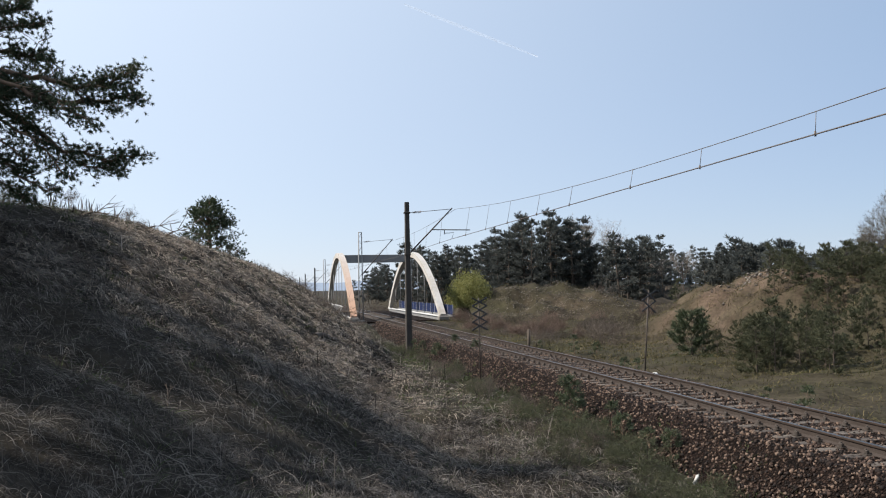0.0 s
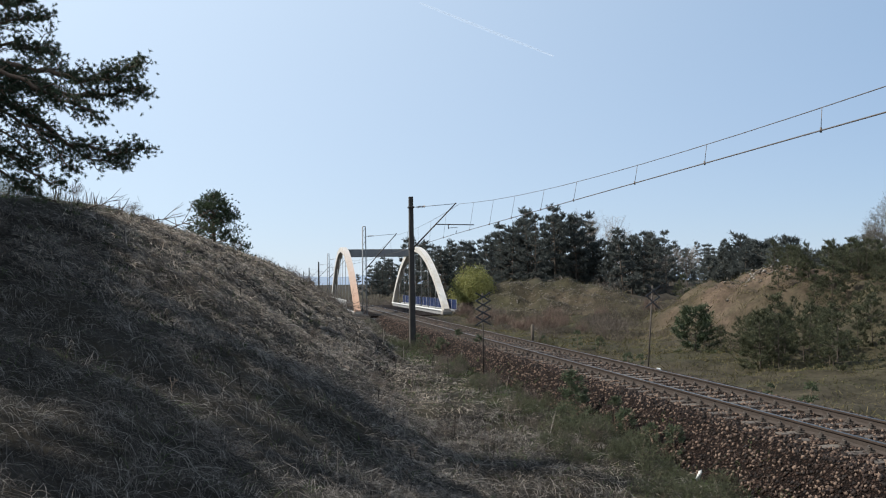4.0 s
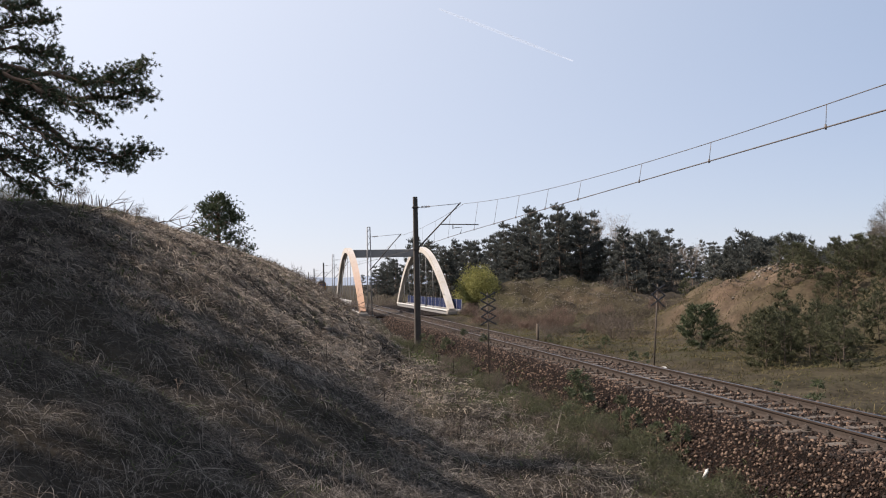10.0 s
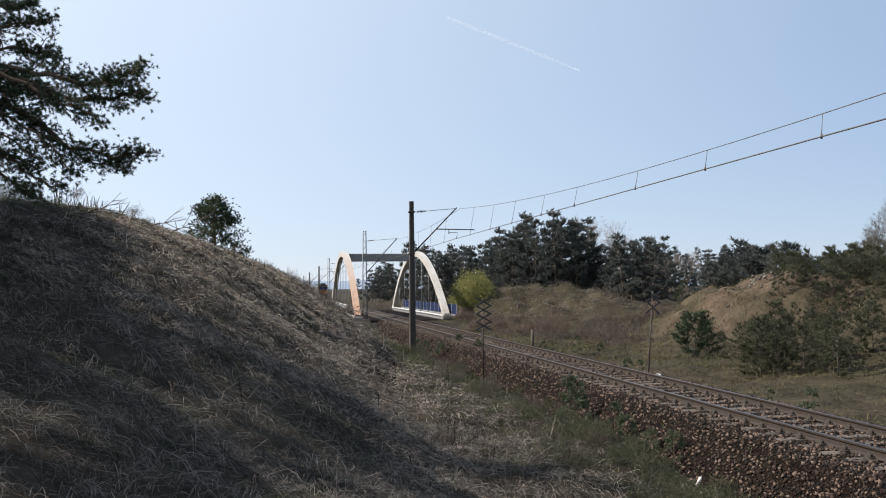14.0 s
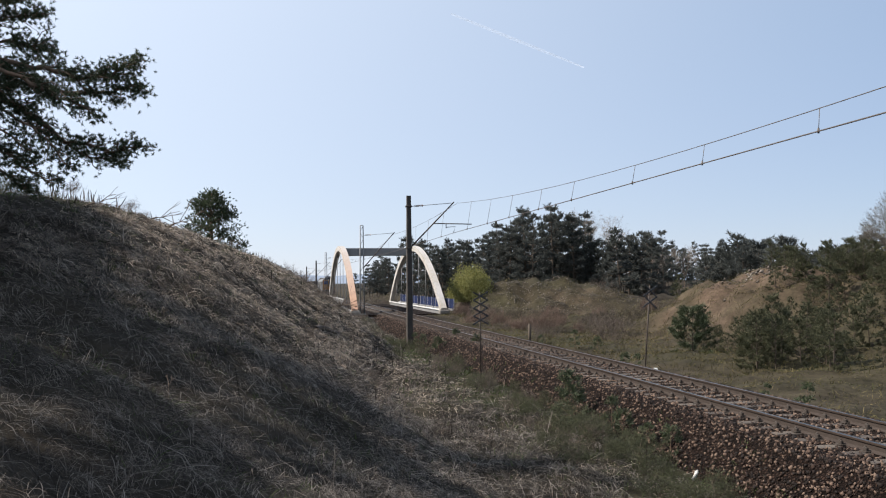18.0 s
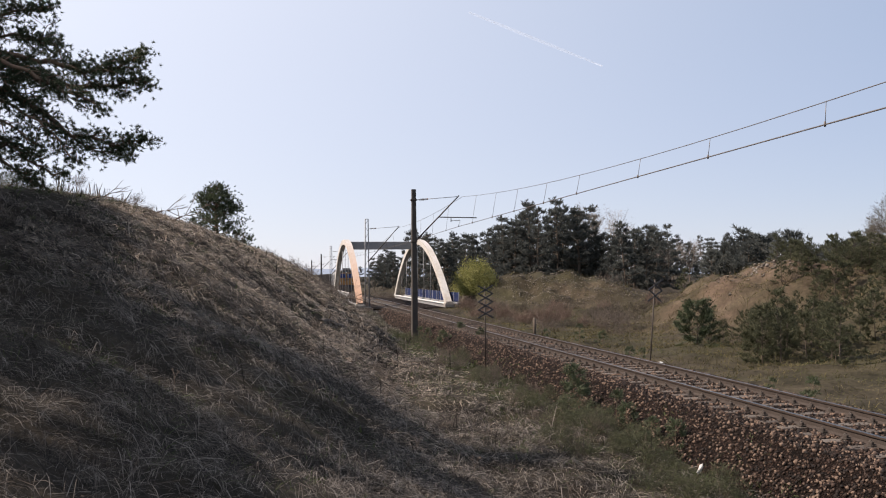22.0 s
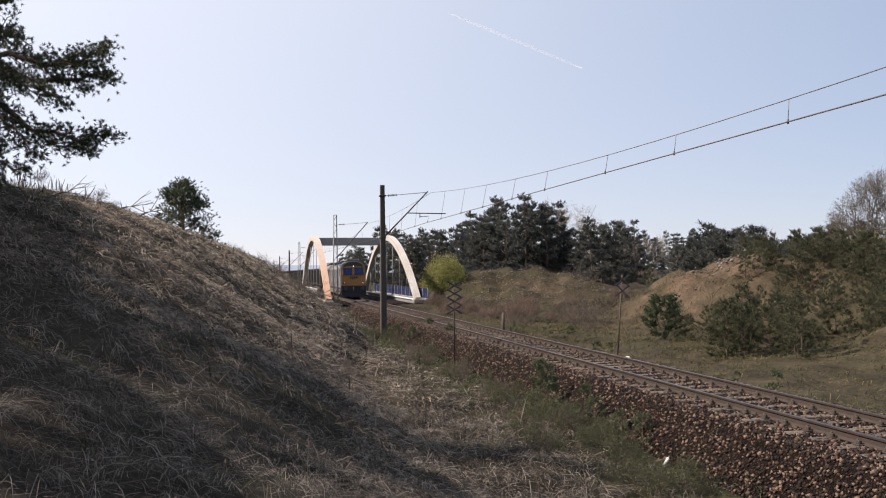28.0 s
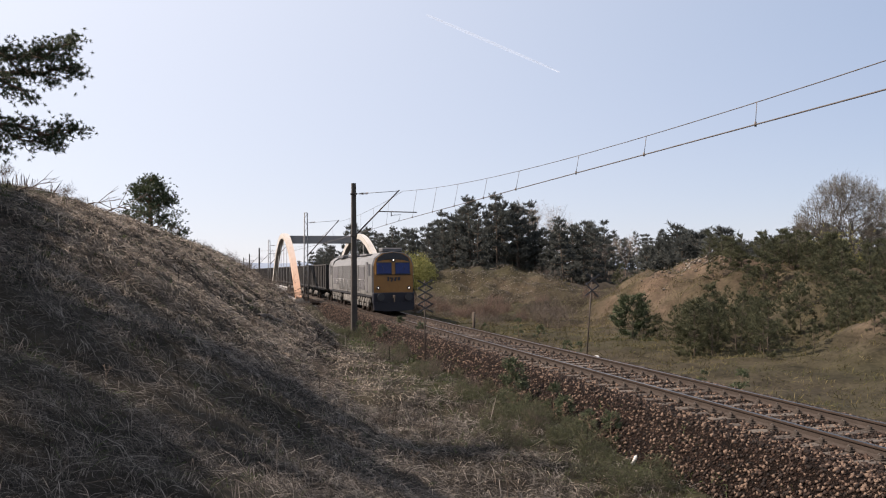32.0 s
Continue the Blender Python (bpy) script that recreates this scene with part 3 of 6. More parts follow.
def lattice_mast(y, top):
    g = ground_at(MAST_X, y) - 0.3
    mast = thing("catenary_mast", "slender grey steel lattice catenary mast", "catenary mast", "masts along the line", at=(MAST_X, y, 0))
    for sx in (-1, 1):
        bm = bmesh.new()
        rod(bm, (sx * 0.20, 0, g), (sx * 0.13, 0, top), 0.055, 0.045, 4)
        part("leg", bm, GREY_STEEL, mast)
    for k in range(14):
        bm = bmesh.new()
        z0, z1 = g + (top - g) * k / 14, g + (top - g) * (k + 1) / 14
        s = 1 if k % 2 else -1
        rod(bm, (-s * 0.17, 0, z0), (s * 0.17, 0, z1), 0.016, seg=4)
        part("lacing", bm, GREY_STEEL, mast)
    bm = bmesh.new()
    rod(bm, (-0.14, 0, top), (0.14, 0, top), 0.03, seg=4)
    part("cap", bm, GREY_STEEL, mast)
    bm = bmesh.new()
    box(bm, (0, 0, g + 0.25), (0.7, 0.6, 0.5), bevel=0.04)
    part("footing", bm, CONCRETE, mast)
    cantilever(mast, top - 0.9, top - 3.9, 2.9, 0)
    return mast


MASTS = [(-18.0, 7.8, 0), (47.3, 7.73, 0), (74.9, 7.9, 1), (132.6, 7.55, 1), (167.0, 7.2, 0), (224.0, 7.15, 0), (281.0, 7.1, 0), (340.0, 7.3, 0)]
for y, top, kind in MASTS:
    lattice_mast(y, top) if kind else concrete_mast(y, top)

overhead = thing("overhead_line", "thin dark contact and messenger wires hung with droppers over the track", "overhead line", at=(TRACK_X, 0, 0))
ends = [(y, 7.33 if i < 2 else 7.1 if i < 3 else 6.7) for i, (y, top, kind) in enumerate(MASTS)]
for (ya, za), (yb, zb) in zip(ends, ends[1:]):
    span = yb - ya
    sag = 1.32 * (span / 65.3) ** 2
    bm, bm2 = bmesh.new(), bmesh.new()
    ZIG = (0.2, -0.28) if ya < 0 else (-0.28, 0.2) if ya < 50 else (0.2, -0.2)
    n = max(6, int(span / 2.5))
    hang = lambda y: za + (zb - za) * (y - ya) / span - 4 * sag * (y - ya) * (yb - y) / span**2
    tube(bm, [(0, ya + span * i / n, hang(ya + span * i / n)) for i in range(n + 1)], [0.0105] * (n + 1), 5)
    tube(bm2, [(ZIG[0] + (ZIG[1] - ZIG[0]) * i / n, ya + span * i / n, 5.56) for i in range(n + 1)], [0.016] * (n + 1), 5)
    part("messenger_wire", bm, WIRE, overhead)
    part("contact_wire", bm2, WIRE, overhead)
    for y in ([-8, -3.4, 0.7, 5.2, 9.8, 14.2, 18.63, 22.67, 27.75, 31.45, 35.63, 39.45, 43.72] if ya < 0 else np.arange(ya + 4, yb - 3, 5.5) if yb < 140 else []):
        bm = bmesh.new()
        zx = ZIG[0] + (ZIG[1] - ZIG[0]) * (y - ya) / span
        rod(bm, (zx, y, 5.56), (0, y, hang(y)), 0.008, seg=4)
        rod(bm, (zx, y, 5.52), (zx, y, 5.62), 0.025, seg=4)
        part("dropper", bm, WIRE, overhead)

# ---- train ----
SILVER = surface("silver_grey_loco_paint", [(0.0795, 0.0795, 0.0781), (0.1157, 0.1157, 0.1128), (0.1519, 0.1497, 0.1447)], 0.6, 0.45, fine=6)
YELLOW = surface("orange_yellow_cab_paint", [(0.1944, 0.0795, 0.0068), (0.2445, 0.1060, 0.0125)], 0.8, 0.45, fine=6)
NAVY = surface("dark_blue_skirt_paint", [(0.0025, 0.0029, 0.0077), (0.0045, 0.0054, 0.0134)], 1.2, 0.6, fine=9)
BLACK = surface("black_cab_frame", [(0.012, 0.012, 0.014), (0.025, 0.025, 0.028)], 2, 0.5)
GREY_PANEL = surface("dark_grey_grille", [(0.06, 0.06, 0.065), (0.10, 0.10, 0.105)], 3, 0.7)
MID_GREY = surface("mid_grey_loco_panel", [(0.0638, 0.0638, 0.0638), (0.0975, 0.0975, 0.0953)], 0.9, 0.5, fine=8)
BOGIE = surface("dusty_bogie_grey", [(0.02, 0.019, 0.018), (0.08, 0.077, 0.072), (0.28, 0.27, 0.25)], 2.2, 0.85, fine=11, bump=0.3)
WAGON = surface("dark_coal_wagon_paint", [(0.0060, 0.0054, 0.0054), (0.0120, 0.0108, 0.0108), (0.0210, 0.0186, 0.0180)], 0.8, 0.8, fine=7, per_object=0.2)
WAGON_RIB = surface("faded_wagon_stanchion", [(0.0112, 0.0104, 0.0104), (0.0280, 0.0256, 0.0248)], 1.5, 0.8)
GLASS = surface("blue_tinted_windscreen", [(0.008, 0.018, 0.085), (0.014, 0.028, 0.12)], 0.9, 0.2, spec=0.25)
LAMP = glow("lit_headlamp", (1.0, 0.93, 0.8), 1.2)
TRAIN_SPEED, FRONT_AT_END = 8.86, 50.1
START_Y = FRONT_AT_END + TRAIN_SPEED * 32
rolling, spinning = [], []


def wheelset(parent, y, r, spin):
    bm = bmesh.new()
    rod(bm, (-0.8, 0, 0), (0.8, 0, 0), 0.09, seg=10)
    for s in (-1, 1):
        rod(bm, (s * 0.72, 0, 0), (s * 0.80, 0, 0), r + 0.03, seg=20)
        rod(bm, (s * 0.80, 0, 0), (s * 0.88, 0, 0), r, seg=20)
        for k in range(3):
            a = k * math.pi / 1.5
            box(bm, (s * 0.89, math.cos(a) * r * 0.6, math.sin(a) * r * 0.6), (0.02, 0.12, 0.12))
    ob = part("wheelset", bm, IRON, parent)
    ob.location = (0, y, r)
    if spin:
        spinning.append((ob, y, r))
    return ob


def loco():
    body = thing("diesel_locomotive", "silver-sided diesel freight locomotive with an orange-yellow cab front and lit headlamps", "locomotive")
    rolling.append((body, 0.0))
    sec = [(-1.30, 1.12), (-1.32, 1.5), (-1.32, 3.0), (-1.18, 3.45), (-0.75, 3.78), (0, 3.88), (0.75, 3.78), (1.18, 3.45), (1.32, 3.0), (1.32, 1.5), (1.30, 1.12)]
    hood = [(-1.28, 1.12), (-1.28, 3.05), (-1.05, 3.45), (-0.6, 3.66), (0.6, 3.66), (1.05, 3.45), (1.28, 3.05), (1.28, 1.12)]
    bm = bmesh.new()
    prism(bm, hood, [(2.55, 0, 0), (18.8, 0, 0)])
    part("hood", bm, SILVER, body, "silver-grey engine hood")
    for y0, y1, nm in ((0.28, 2.55, "cab"), (18.8, 21.0, "cab")):
        bm = bmesh.new()
        prism(bm, sec, [(y0, 0, 0), (y1, 0, 0)])
        cab = part(nm, bm, SILVER, body, "silver cab with black roof front")
        for s in (-1, 1):
            bm = bmesh.new()
            box(bm, (s * 1.325, (y0 + y1) / 2 - 0.35, 2.72), (0.03, 0.62, 0.75), bevel=0.01)
            part("side_window", bm, BLACK, cab)
            bm = bmesh.new()
            box(bm, (s * 1.325, (y0 + y1) / 2 + 0.62, 2.25), (0.03, 0.6, 1.95), bevel=0.01)
            part("cab_door", bm, GREY_PANEL, cab)
    # front face, raked a little
    bm = bmesh.new()
    low, high = 1.12, 3.88
    front = [(x, z) for x, z in sec]
    rings = []
    for y, k in ((0.30, 1.0), (0.02, 0.94)):
        rings.append([bm.verts.new((x * k, y + max(0, z - 2.2) * 0.10 * (1 if k < 1 else 0), 2.4 + (z - 2.4) * (k + 0.02 if k < 1 else 1))) for x, z in front])
    for i in range(len(front)):
        j = (i + 1) % len(front)
        f = bm.faces.new((rings[0][i], rings[0][j], rings[1][j], rings[1][i]))
        f.material_index = 1
    bm.faces.new(rings[1]).material_index = 0
    bmesh.ops.recalc_face_normals(bm, faces=bm.faces)
    face = part("cab_front", bm, [YELLOW, BLACK], body, "orange-yellow cab front edged in black")
    lean = pose(0, 0, 0, -5.7, 0, 0)
    bm = bmesh.new()
    box(bm, (0, 0.088, 2.86), (2.3, 0.06, 0.94), lean, bevel=0.025)
    part("windscreen_surround", bm, YELLOW, face)
    for s in (-1, 1):
        bm = bmesh.new()
        box(bm, (s * 0.58, 0.075, 2.80), (1.00, 0.06, 0.80), lean, bevel=0.02)
        part("windscreen_frame", bm, BLACK, face)
        bm = bmesh.new()
        box(bm, (s * 0.58, 0.045, 2.80), (0.88, 0.04, 0.66), lean, bevel=0.015)
        part("windscreen", bm, GLASS, face, "blue-tinted windscreen")
        bm = bmesh.new()
        rod(bm, (s * 0.5, 0.01, 2.45), (s * 0.72, 0.03, 2.95), 0.012, seg=4)
        part("wiper", bm, BLACK, face)
        bm = bmesh.new()
        rod(bm, (s * 0.97, -0.06, 1.60), (s * 0.97, 0.05, 1.60), 0.11, seg=14)
        lamp_box = part("lamp_housing", bm, BLACK, face)
        bm = bmesh.new()
        rod(bm, (s * 0.97, -0.075, 1.60), (s * 0.97, -0.05, 1.60), 0.03, seg=14)
        part("headlamp", bm, LAMP, lamp_box, "lit headlamp")
        bm = bmesh.new()
        rod(bm, (s * 0.875, -0.42, 1.05), (s * 0.875, 0.1, 1.05), 0.09, seg=10)
        rod(bm, (s * 0.875, -0.45, 1.05), (s * 0.875, -0.41, 1.05), 0.23, seg=14)
        part("buffer", bm, BLACK, body)
    bm = bmesh.new()
    prism(bm, [(-1.05, 3.20), (-0.95, 3.48), (-0.55, 3.72), (0, 3.80), (0.55, 3.72), (0.95, 3.48), (1.05, 3.20), (0.6, 3.33), (0, 3.38), (-0.6, 3.33)], [(0.09, 0, 0), (0.30, 0, 0)])
    part("brow", bm, BLACK, face, "black brow over the windscreens")
    bm = bmesh.new()
    rod(bm, (0, 0.02, 3.32), (0, 0.2, 3.32), 0.13, seg=14)
    top_box = part("lamp_housing", bm, BLACK, face)
    bm = bmesh.new()
    rod(bm, (0, 0.0, 3.32), (0, 0.03, 3.32), 0.038, seg=14)
    part("headlamp", bm, LAMP, top_box, "lit top headlamp")
    # plain dark emblem on the nose
    bm = bmesh.new()
    box(bm, (-0.33, 0.012, 2.15), (0.10, 0.02, 0.26))
    box(bm, (-0.14, 0.012, 2.2), (0.2, 0.02, 0.08))
    box(bm, (-0.10, 0.012, 2.08), (0.10, 0.02, 0.2), pose(0, 0, 0, 0, 25, 0))
    box(bm, (0.12, 0.012, 2.14), (0.12, 0.02, 0.24), pose(0, 0, 0, 0, 20, 0))
    box(bm, (0.34, 0.012, 2.16), (0.16, 0.02, 0.2))
    part("emblem", bm, BLACK, face, "plain dark emblem on the nose")
    bm = bmesh.new()
    box(bm, (0, 0.1, 1.0), (2.62, 0.35, 0.62), bevel=0.04)
    part("buffer_beam", bm, NAVY, body, "dark blue buffer beam")
    bm = bmesh.new()
    prism(bm, [(-1.30, 0.72), (1.30, 0.72), (1.22, 0.24), (0.4, 0.16), (-0.4, 0.16), (-1.22, 0.24)], [(-0.12, 0, 0), (0.16, 0, 0)])
    part("snow_plough", bm, NAVY, body, "dark snow plough under the cab")
    bm = bmesh.new()
    box(bm, (0, -0.14, 1.05), (0.16, 0.3, 0.2), bevel=0.02)
    box(bm, (0, -0.3, 0.92), (0.08, 0.1, 0.4), bevel=0.02)
    part("coupling", bm, IRON, body)
    # roof gear
    for y, sx, sy, sz, mt in ((0.95, 1.3, 1.1, 0.26, GREY_PANEL), (7.0, 1.5, 2.6, 0.16, GREY_PANEL), (11.5, 1.7, 3.2, 0.18, GREY_PANEL), (16.6, 1.9, 2.6, 0.24, GREY_PANEL)):
        bm = bmesh.new()
        base = 3.83 if y < 2 else 3.66
        box(bm, (0, y, base + sz / 2), (sx, sy, sz), bevel=0.05)
        part("roof_unit", bm, mt, body)
    for y0, y1, z0, z1 in ((3.1, 5.1, 1.45, 2.95), (5.4, 8.9, 1.3, 3.05), (9.2, 12.6, 1.3, 3.05), (12.9, 15.2, 1.3, 3.05), (15.5, 18.3, 1.6, 3.0)):
        for s in (-1, 1):
            bm = bmesh.new()
            box(bm, (s * 1.295, (y0 + y1) / 2, (z0 + z1) / 2), (0.03, y1 - y0, z1 - z0), bevel=0.01)
            for k in range(4):
                box(bm, (s * 1.312, y0 + (y1 - y0) * (k + 0.5) / 4, (z0 + z1) / 2), (0.012, 0.03, z1 - z0 - 0.1))
            part("side_panel", bm, GREY_PANEL if y0 > 15 or y0 < 4 else MID_GREY, body)
    bm = bmesh.new()
    box(bm, (0, 10.6, 1.08), (2.56, 20.4, 0.2), bevel=0.03)
    part("underframe", bm, BLACK, body)
    bm = bmesh.new()
    box(bm, (0, 10.6, 0.68), (2.4, 5.4, 0.66), bevel=0.12)
    part("fuel_tank", bm, BOGIE, body)
    for yc in (4.3, 17.0):
        bg = thing("bogie", "", "")
        bg.parent = body
        for s in (-1, 1):
            bm = bmesh.new()
            box(bm, (s * 1.05, yc, 0.72), (0.18, 4.9, 0.26), bevel=0.03)
            for dy in (-1.85, 0, 1.85):
                box(bm, (s * 1.12, yc + dy, 0.52), (0.24, 0.42, 0.42), bevel=0.05)
                for q in (-0.42, 0.42):
                    rod(bm, (s * 1.13, yc + dy + q, 0.55), (s * 1.13, yc + dy + q, 0.95), 0.10, seg=8)
            for dy in (-0.92, 0.92):
                box(bm, (s * 1.14, yc + dy, 0.45), (0.16, 0.36, 0.22), bevel=0.03)
            part("side_frame", bm, BOGIE, bg, "dusty grey bogie side frame")
        for dy in (-1.85, 0, 1.85):
            wheelset(bg, yc + dy, 0.53, True)
    bm = bmesh.new()
    for k in range(9):
        for s in (-1, 1):
            rod(bm, (s * 1.33, 2.7 + k * 1.9, 1.15), (s * 1.33, 2.7 + k * 1.9, 2.05), 0.014, seg=4)
    for s in (-1, 1):
        rod(bm, (s * 1.33, 2.7, 2.05), (s * 1.33, 17.9, 2.05), 0.014, seg=4)
    part("handrail", bm, GALV, body)
    return body


def wagon(at, spin, label):
    w = thing("coal_wagon", label, "freight wagon", "wagons of the train")
    rolling.append((w, at))
    L = 13.0
    for s in (-1, 1):
        bm = bmesh.new()
        box(bm, (s * 1.38, 0.5 + L / 2, 2.16), (0.06, L, 2.08), bevel=0.01)
        box(bm, (s * 1.40, 0.5 + L / 2, 3.18), (0.14, L + 0.06, 0.12), bevel=0.02)
        box(bm, (s * 1.40, 0.5 + L / 2, 1.14), (0.12, L + 0.06, 0.16), bevel=0.02)
        wall = part("side_wall", bm, WAGON, w)
        for k in range(11):
            bm = bmesh.new()
            box(bm, (s * 1.44, 0.55 + (L - 0.1) * k / 10, 2.14), (0.12, 0.13, 2.0), bevel=0.02)
            part("stanchion", bm, WAGON_RIB, wall)
    for y in (0.5, 0.5 + L):
        bm = bmesh.new()
        box(bm, (0, y, 2.14), (2.74, 0.08, 2.1), bevel=0.01)
        for x in (-0.9, 0, 0.9):
            box(bm, (x, y + (-0.07 if y < 1 else 0.07), 2.14), (0.14, 0.1, 2.06), bevel=0.02)
        part("end_wall", bm, WAGON, w)
        for s in (-1, 1):
            bm = bmesh.new()
            e = -1 if y < 1 else 1
            rod(bm, (s * 0.875, y, 1.05), (s * 0.875, y + e * 0.5, 1.05), 0.09, seg=8)
            rod(bm, (s * 0.875, y + e * 0.48, 1.05), (s * 0.875, y + e * 0.53, 1.05), 0.22, seg=12)
            part("buffer", bm, IRON, w)
    bm = bmesh.new()
    box(bm, (0, 0.5 + L / 2, 1.02), (2.6, L, 0.22), bevel=0.02)
    part("underframe", bm, IRON, w)
    for yc in (2.6, 11.4):
        bg = new("bogie")
        bg.parent = w
        for s in (-1, 1):
            bm = bmesh.new()
            box(bm, (s * 1.02, yc, 0.56), (0.16, 2.3, 0.2), bevel=0.03)
            for dy in (-0.9, 0.9):
                box(bm, (s * 1.06, yc + dy, 0.48), (0.22, 0.34, 0.34), bevel=0.04)
            rod(bm, (s * 1.05, yc - 0.2, 0.3), (s * 1.05, yc - 0.2, 0.75), 0.11, seg=8)
            rod(bm, (s * 1.05, yc + 0.2, 0.3), (s * 1.05, yc + 0.2, 0.75), 0.11, seg=8)
            part("side_frame", bm, BOGIE, bg)
        for dy in (-0.9, 0.9):
            wheelset(bg, yc + dy, 0.46, spin)
    return w


loco()
first = wagon(21.5, True, "dark dusty open coal wagon with ribbed steel sides")
for k in range(1, 24):
    c = copy_thing(first, Matrix())
    rolling.append((c, 21.5 + 14.04 * k))
    if k < 2:
        spinning += [(o, o.location.y, 0.46) for o in c.children_recursive if o.name.startswith("wheelset")]


def motions():
    for ob, back in rolling:
        walk(ob, [(t, Matrix.Translation((TRACK_X, START_Y + back - TRAIN_SPEED * t, 0))) for t in (0, 8, 16, 24, 32)])
    for ob, y, r in spinning:
        walk(ob, [(k / 12, pose(0, y, r, math.degrees(TRAIN_SPEED * k / 12 / r) % 360)) for k in range(385)])
    move_contrail()


# ---- plants ----
def spot(bearing, dist):
    """A place on the ground by its bearing from the camera (degrees right of the track's direction) and distance."""
    x, y = dist * math.sin(radians(bearing)), dist * math.cos(radians(bearing))
    return x, y, ground_at(x, y)


def tufts(centres, size, per, rng, width=0.16, up=0.25):
    """Needle or leaf tufts: per slim triangles fanning out of each centre."""
    c = np.repeat(np.asarray(centres), per, 0)
    n = len(c)
    way = rng.normal(size=(n, 3))
    way[:, 2] += up
    way /= np.linalg.norm(way, axis=1, keepdims=True)
    side = np.cross(way, rng.normal(size=(n, 3)))
    side /= np.linalg.norm(side, axis=1, keepdims=True) + 1e-9
    ln = size * rng.uniform(0.6, 1.25, (n, 1))
    a = c + way * ln * 0.05
    v = np.stack([a - side * ln * width * 0.5, a + side * ln * width * 0.5, c + way * ln], 1).reshape(-1, 3)
    return v, np.arange(3 * n).reshape(-1, 3)


def needles(centres, ways, size, per, rng, width, spread):
    """Shoots: per slim triangles fanning out of each centre about its own way."""
    c, w = np.repeat(np.asarray(centres), per, 0), np.repeat(np.asarray(ways), per, 0)
    n = len(c)
    way = w + rng.normal(0, spread, (n, 3))
    way /= np.linalg.norm(way, axis=1, keepdims=True) + 1e-9
    side = np.cross(way, rng.normal(size=(n, 3)))
    side /= np.linalg.norm(side, axis=1, keepdims=True) + 1e-9
    ln = size * rng.uniform(0.55, 1.2, (n, 1))
    v = np.stack([c - side * ln * width * 0.5, c + side * ln * width * 0.5, c + way * ln], 1).reshape(-1, 3)
    return v, np.arange(3 * n).reshape(-1, 3)


def branch_points(rng, a, b, sag, n):
    """A crooked line from a to b."""
    a, b = np.array(a, float), np.array(b, float)
    t = np.linspace(0, 1, n)[:, None]
    p = a + (b - a) * t
    p[:, 2] -= sag * (t * (1 - t) * 4)[:, 0]
    p[1:-1] += rng.normal(0, 0.035 * np.linalg.norm(b - a), (n - 2, 3))
    return p


def pine_parts(tree, seed, height, crown_from, spread, twigs, per, leaf, material, trunk_r=0.16, shape=0.8, limbs=14, slim=0.2, bark=None, rise=0.35, belly=3.0, pads=3, whorl=4):
    """Trunk with limbs in loose whorls; each limb bears flat fans of twigs whose shoots point up and out."""
    rng = np.random.default_rng(seed)
    bm = bmesh.new()
    lean = rng.normal(0, 0.025, 2) * height
    n = 7
    line = [(lean[0] * (i / (n - 1)) ** 1.5 + rng.normal(0, 0.012 * height / 10), lean[1] * (i / (n - 1)) ** 1.5, height * 0.96 * i / (n - 1) - (0.3 if i == 0 else 0)) for i in range(n)]
    tube(bm, line, [trunk_r * (1 - 0.88 * i / (n - 1)) for i in range(n)], 6)
    spots, ways = [], []
    for k in range(limbs):
        u = min(0.97, (k // whorl * whorl + whorl / 2 + rng.uniform(-1.3, 1.3)) / limbs)
        f = crown_from + (1 - crown_from) * max(0.0, u)
        reach = spread * ((1 - u) ** shape * min(1.0, 0.5 + u * belly) * rng.uniform(0.55, 1.15) + 0.07)
        az = k * 2.4 + rng.uniform(-0.6, 0.6)
        i = min(n - 2, int(f * (n - 1)))
        base = np.array(line[i]) + (np.array(line[i + 1]) - line[i]) * (f * (n - 1) - i)
        out = np.array([math.cos(az), math.sin(az), rise * (rng.uniform(0.2, 1.0) * min(1.0, 0.25 + 2.5 * u) + 1.6 * u)])
        end = base + out * reach
        tube(bm, branch_points(rng, base, end, 0.08 * reach, 4), [trunk_r * 0.34, trunk_r * 0.24, trunk_r * 0.15, trunk_r * 0.05], 4)
        for j in range(max(3, int(twigs * (0.45 + 0.9 * (1 - u))))):
            t = rng.uniform(0.25, 1.0) ** 0.8
            turn = az + rng.choice((-1, 1)) * rng.uniform(0.15, 1.1)
            ln = spread * (0.10 + 0.24 * (1.05 - t)) * rng.uniform(0.6, 1.3)
            d = np.array([math.cos(turn), math.sin(turn), rng.uniform(0.05, 0.6)])
            root = base + (end - base) * t - (0, 0, 0.3 * reach * 0.25 * t * (1 - t))
            for q in range(pads):
                spots.append(root + d * ln * (q + rng.uniform(0.2, 1.0)) / pads + rng.normal(0, leaf * 0.25, 3))
                ways.append(d * 0.5 + (0, 0, 0.45))
    top = np.array(line[-1])
    for q in range(6):
        spots.append(top + (rng.normal(0, 0.02 * height), rng.normal(0, 0.02 * height), height * 0.04 * (q / 5 - 0.6)))
        ways.append(np.array([0, 0, 1.0]))
    part("trunk", bm, bark or BARK, tree)
    v, f = needles(spots, ways, leaf, per, rng, slim, 0.55)
    array_mesh("crown", v, f, material, tree)


